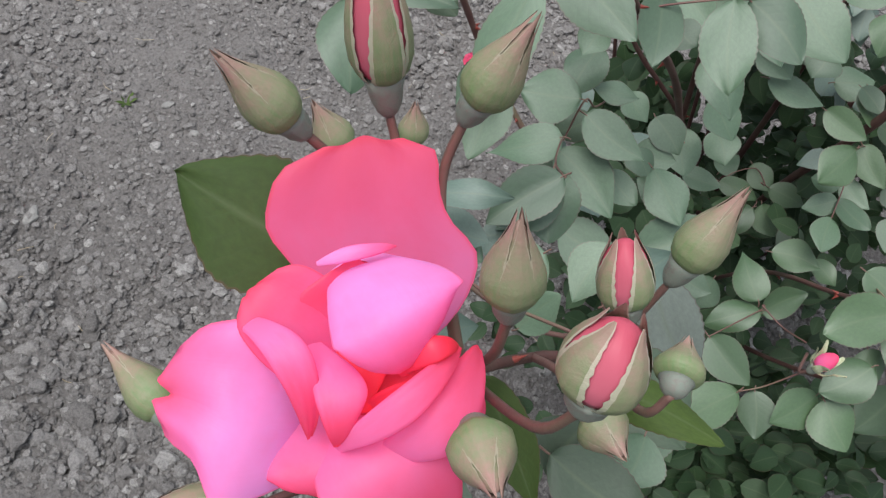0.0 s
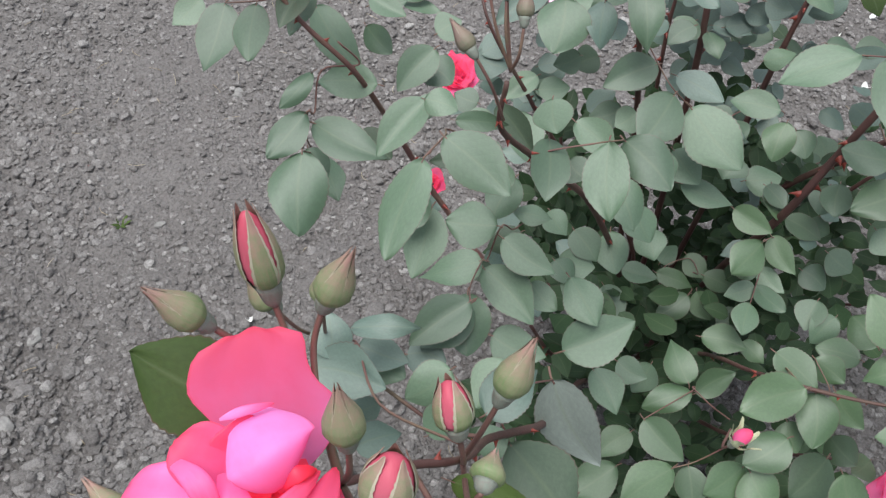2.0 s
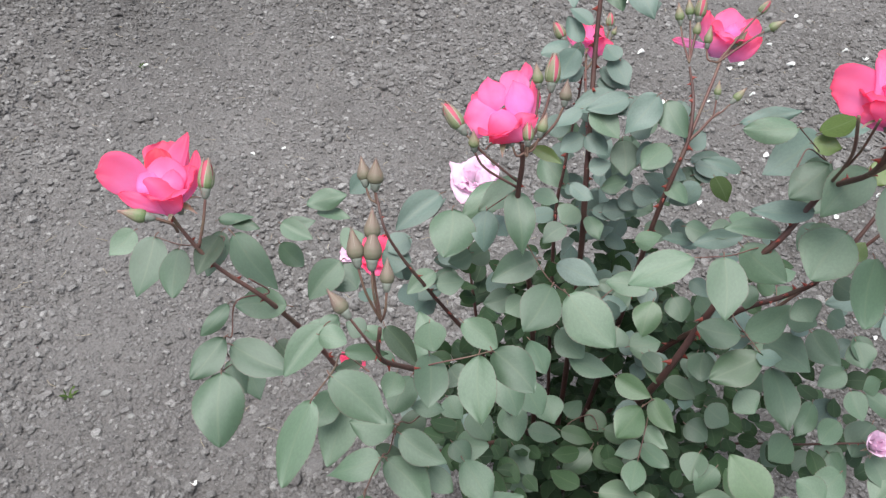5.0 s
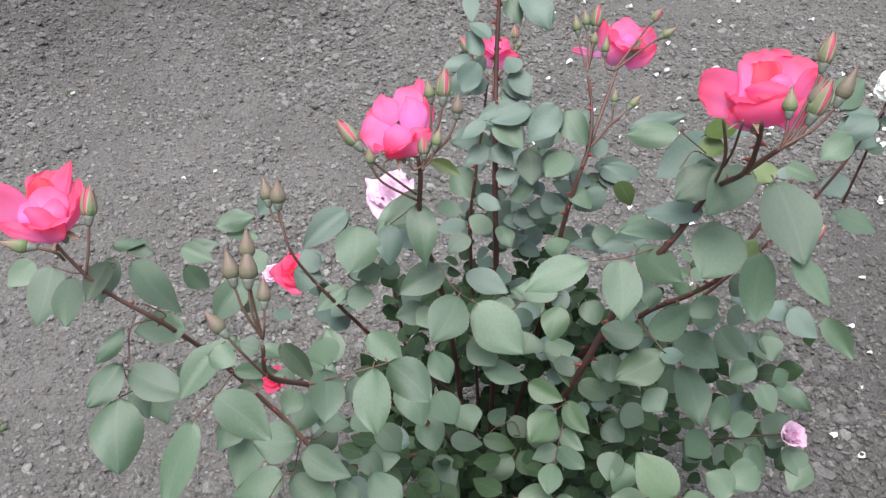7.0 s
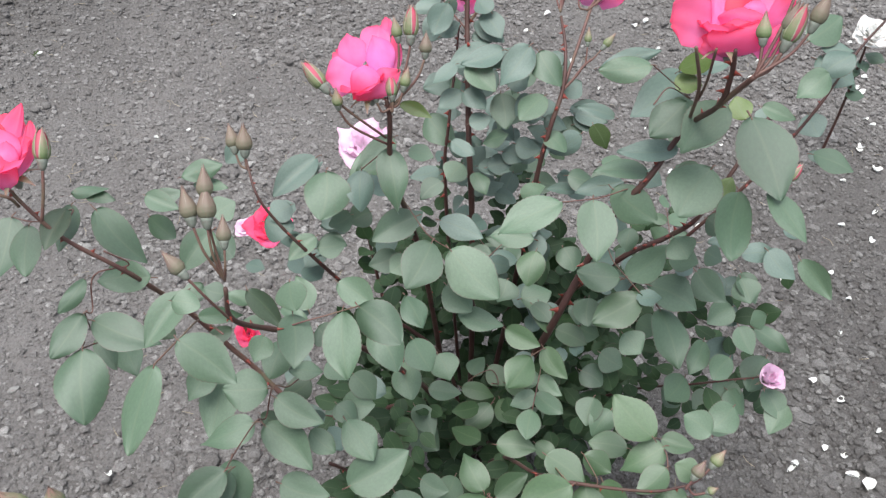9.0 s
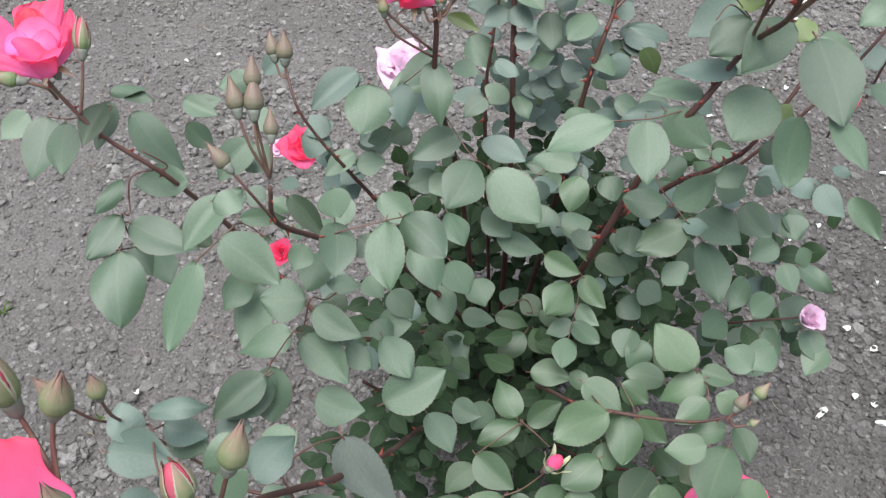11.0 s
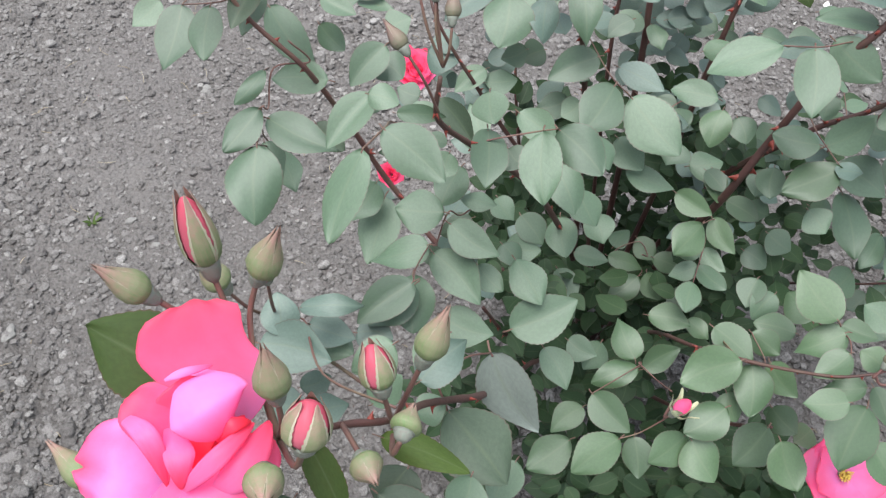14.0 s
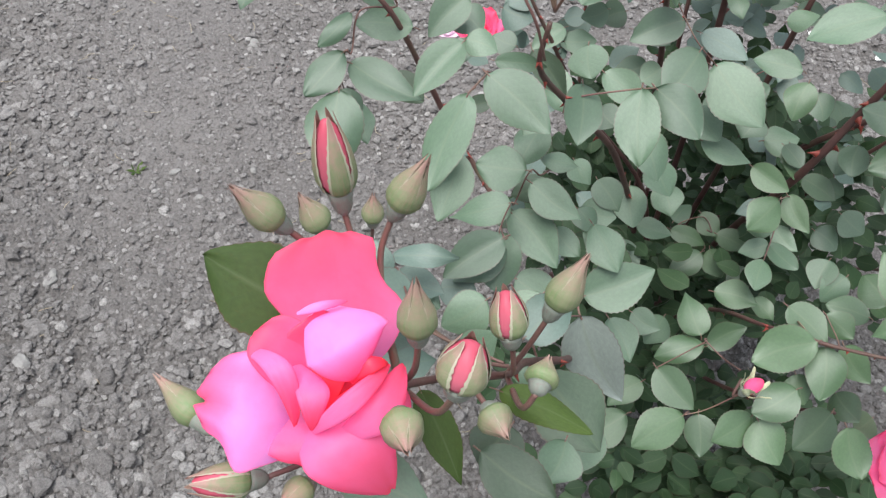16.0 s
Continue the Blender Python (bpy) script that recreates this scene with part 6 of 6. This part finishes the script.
# ---- things lying on the soil ----
def fallen_petal(x, y, size, turn, mat, label):
    verts, uvs, faces = [], [], []
    for i in range(6):
        for j in range(6):
            u, v = j / 2.5 - 1, i / 5
            w = math.sin(math.pi * min(1, .15 + .75 * v)) ** .7
            verts.append((size * u * w * (.45 + .2 * math.sin(5 * turn)), size * (v - .5 + .12 * u * math.sin(9 * turn)), size * (.45 * u * u * w + .16 * math.sin(4 * v + turn))))
            uvs.append((j / 5, v))
    for i in range(5):
        for j in range(5):
            a = i * 6 + j
            faces.append((a, a + 1, a + 7, a + 6))
    ob = new("fallen_petal", mesh_of("fallen_petal", verts, faces, mat, True, uvs))
    z = float(soil_height(np.array([x]), np.array([y]))[0])
    ob.matrix_basis = Matrix.Translation((x, y, z + .007)) @ Matrix.Rotation(turn, 4, "Z") @ Matrix.Rotation(.25 * math.sin(7 * turn), 4, "X")
    return tagged(ob, label, "petal", "fallen petals")


fallen_petal(1.38, 1.43, 0.015, 1.0, WHITE, "curled white petal lying on dry soil")
fallen_petal(1.48, 1.47, 0.017, 2.2, WHITE, "curled white petal lying on dry soil")
fallen_petal(1.13, 0.98, 0.013, 0.4, WHITE, "curled white petal lying on dry soil")
fallen_petal(1.18, 0.94, 0.013, 1.4, WHITE, "curled white petal lying on dry soil")
fallen_petal(1.23, 0.87, 0.013, 2.0, WHITE, "curled white petal lying on dry soil")
fallen_petal(1.14, 0.82, 0.013, 3.0, WHITE, "curled white petal lying on dry soil")
fallen_petal(1.23, 2.44, 0.015, 1.0, WHITE, "curled white petal lying on dry soil")
fallen_petal(1.16, 2.50, 0.015, 0.3, WHITE, "curled white petal lying on dry soil")
fallen_petal(1.11, 2.31, 0.022, 2.0, WHITE, "curled white petal lying on dry soil")
fallen_petal(1.45, 1.59, 0.013, 1.0, WHITE, "curled white petal lying on dry soil")
fallen_petal(1.04, 0.81, 0.015, 0.7, WHITE, "curled white petal lying on dry soil")
fallen_petal(0.74, 2.28, 0.015, 1.9, WHITE, "curled white petal lying on dry soil")
fallen_petal(-0.20, 0.83, 0.013, 0.6, WHITE, "curled white petal lying on dry soil")
fallen_petal(1.69, 2.34, 0.015, 2.5, WHITE, "curled white petal lying on dry soil")
fallen_petal(1.66, 1.97, 0.017, 0.2, WHITE, "curled white petal lying on dry soil")
fallen_petal(1.62, 1.81, 0.015, 1.2, WHITE, "curled white petal lying on dry soil")
fallen_petal(-0.12, 2.32, 0.012, 0.5, WHITE, "curled white petal lying on dry soil")
fallen_petal(-0.61, 2.10, 0.013, 2.0, WHITE, "curled white petal lying on dry soil")
fallen_petal(-0.25, 1.73, 0.013, 1.0, WHITE, "curled white petal lying on dry soil")
fallen_petal(-0.18, 1.77, 0.011, 2.0, WHITE, "curled white petal lying on dry soil")
fallen_petal(-0.61, 1.75, 0.009, 1.0, WHITE, "curled white petal lying on dry soil")
fallen_petal(1.14, 0.78, 0.022, 1.0, WHITE, "curled white petal lying on dry soil")
fallen_petal(1.03, 0.80, 0.018, 2.2, WHITE, "curled white petal lying on dry soil")
fallen_petal(1.16, 0.76, 0.022, 0.2, WHITE, "curled white petal lying on dry soil")
rng = np.random.default_rng(77)
for k in range(46):
    x, y = rng.uniform(.95, 2.0), rng.uniform(.55, 2.4)
    fallen_petal(x, y, rng.uniform(.009, .016), rng.uniform(0, 6.3), WHITE, "curled white petal lying on dry soil")
for k in range(34):
    x, y = rng.uniform(.65, 1.75), rng.uniform(1.6, 2.9)
    fallen_petal(x, y, rng.uniform(.012, .022), rng.uniform(0, 6.3), WHITE, "curled white petal lying on dry soil")


def pale_stone(x, y, size, seed):
    r = np.random.default_rng(seed)
    bm = bmesh.new()
    bmesh.ops.create_icosphere(bm, subdivisions=2, radius=1)
    sx, sy, sz = r.uniform(.8, 1.3), r.uniform(.6, .9), r.uniform(.45, .65)
    for v in bm.verts:
        k = 1 + .28 * noise.noise(v.co * 1.3 + Vector((seed, 0, 0)))
        v.co = Vector((v.co.x * sx, v.co.y * sy, v.co.z * sz)) * size * k
    me = bpy.data.meshes.new("stone")
    bm.to_mesh(me)
    bm.free()
    me.materials.append(STONE)
    ob = new("stone", me)
    ob.matrix_basis = Matrix.Translation((x, y, float(soil_height(np.array([x]), np.array([y]))[0]) + size * .3)) @ Matrix.Rotation(seed * 1.7, 4, "Z")
    return tagged(ob, "pale grey stone lying on dry soil", "stone", "loose stones")


pale_stone(-0.35, 1.39, 0.010, 1)
pale_stone(-0.54, 0.75, 0.010, 2)
pale_stone(-0.27, 1.05, 0.009, 3)
pale_stone(-0.41, 1.02, 0.009, 4)
pale_stone(-0.35, 0.97, 0.006, 5)
pale_stone(-0.54, 0.75, 0.012, 6)
pale_stone(-0.52, 0.59, 0.014, 7)
pale_stone(-0.25, 1.73, 0.006, 8)
pale_stone(0.14, 1.86, 0.007, 9)
pale_stone(0.25, 2.43, 0.009, 10)
pale_stone(0.26, 1.27, 0.006, 11)
pale_stone(1.29, 1.05, 0.009, 12)
pale_stone(-0.35, 1.38, 0.009, 13)
pale_stone(-0.54, 0.76, 0.012, 14)
pale_stone(-0.35, 0.97, 0.007, 15)


def straw_bits(count):
    """Thin dry straws and fibres strewn over the soil."""
    r = np.random.default_rng(19)
    verts, faces = [], []
    for k in range(count):
        x, y, turn, length = r.uniform(-1.0, 1.9), r.uniform(.5, 2.8), r.uniform(0, 6.3), r.uniform(.008, .035)
        z = float(soil_height(np.array([x]), np.array([y]))[0]) + .006
        d = np.array((math.cos(turn), math.sin(turn), 0))
        bow = np.array((-d[1], d[0], .4)) * length * r.uniform(-.2, .2)
        p = np.array((x, y, z))
        v, f, _, _ = tube_data([p - d * length / 2, p + bow + (0, 0, .001), p + d * length / 2], .0006, .0004, 4, 2)
        faces += [tuple(i + len(verts) for i in q) for q in f]
        verts += list(v)
    return tagged(new("straw_bits", mesh_of("straw_bits", verts, faces, STRAW)), "thin pale straw fibres scattered on dry soil", "straw", kind="stuff")


straw_bits(420)


def weed(x, y, size, seed):
    r = np.random.default_rng(seed)
    z = float(soil_height(np.array([x]), np.array([y]))[0])
    base = tagged(new("weed"), "small yellowish weed seedling in dry soil", "weed", "weeds")
    base.location = (x, y, z)
    for k in range(6):
        a = k * 1.05 + r.uniform(0, .6)
        b = new("leaf", LEAVES[LIME.name][k % len(VARIANTS)])
        b.parent = base
        b.matrix_basis = Matrix.Rotation(a, 4, "Z") @ Matrix.Rotation(-.5, 4, "Y") @ Matrix.Diagonal((size * r.uniform(.7, 1.2), size * .45, size, 1))


weed(-.48, 1.01, .022, 1)
weed(-.25, .78, .014, 2)
weed(-.62, 2.1, .018, 3)
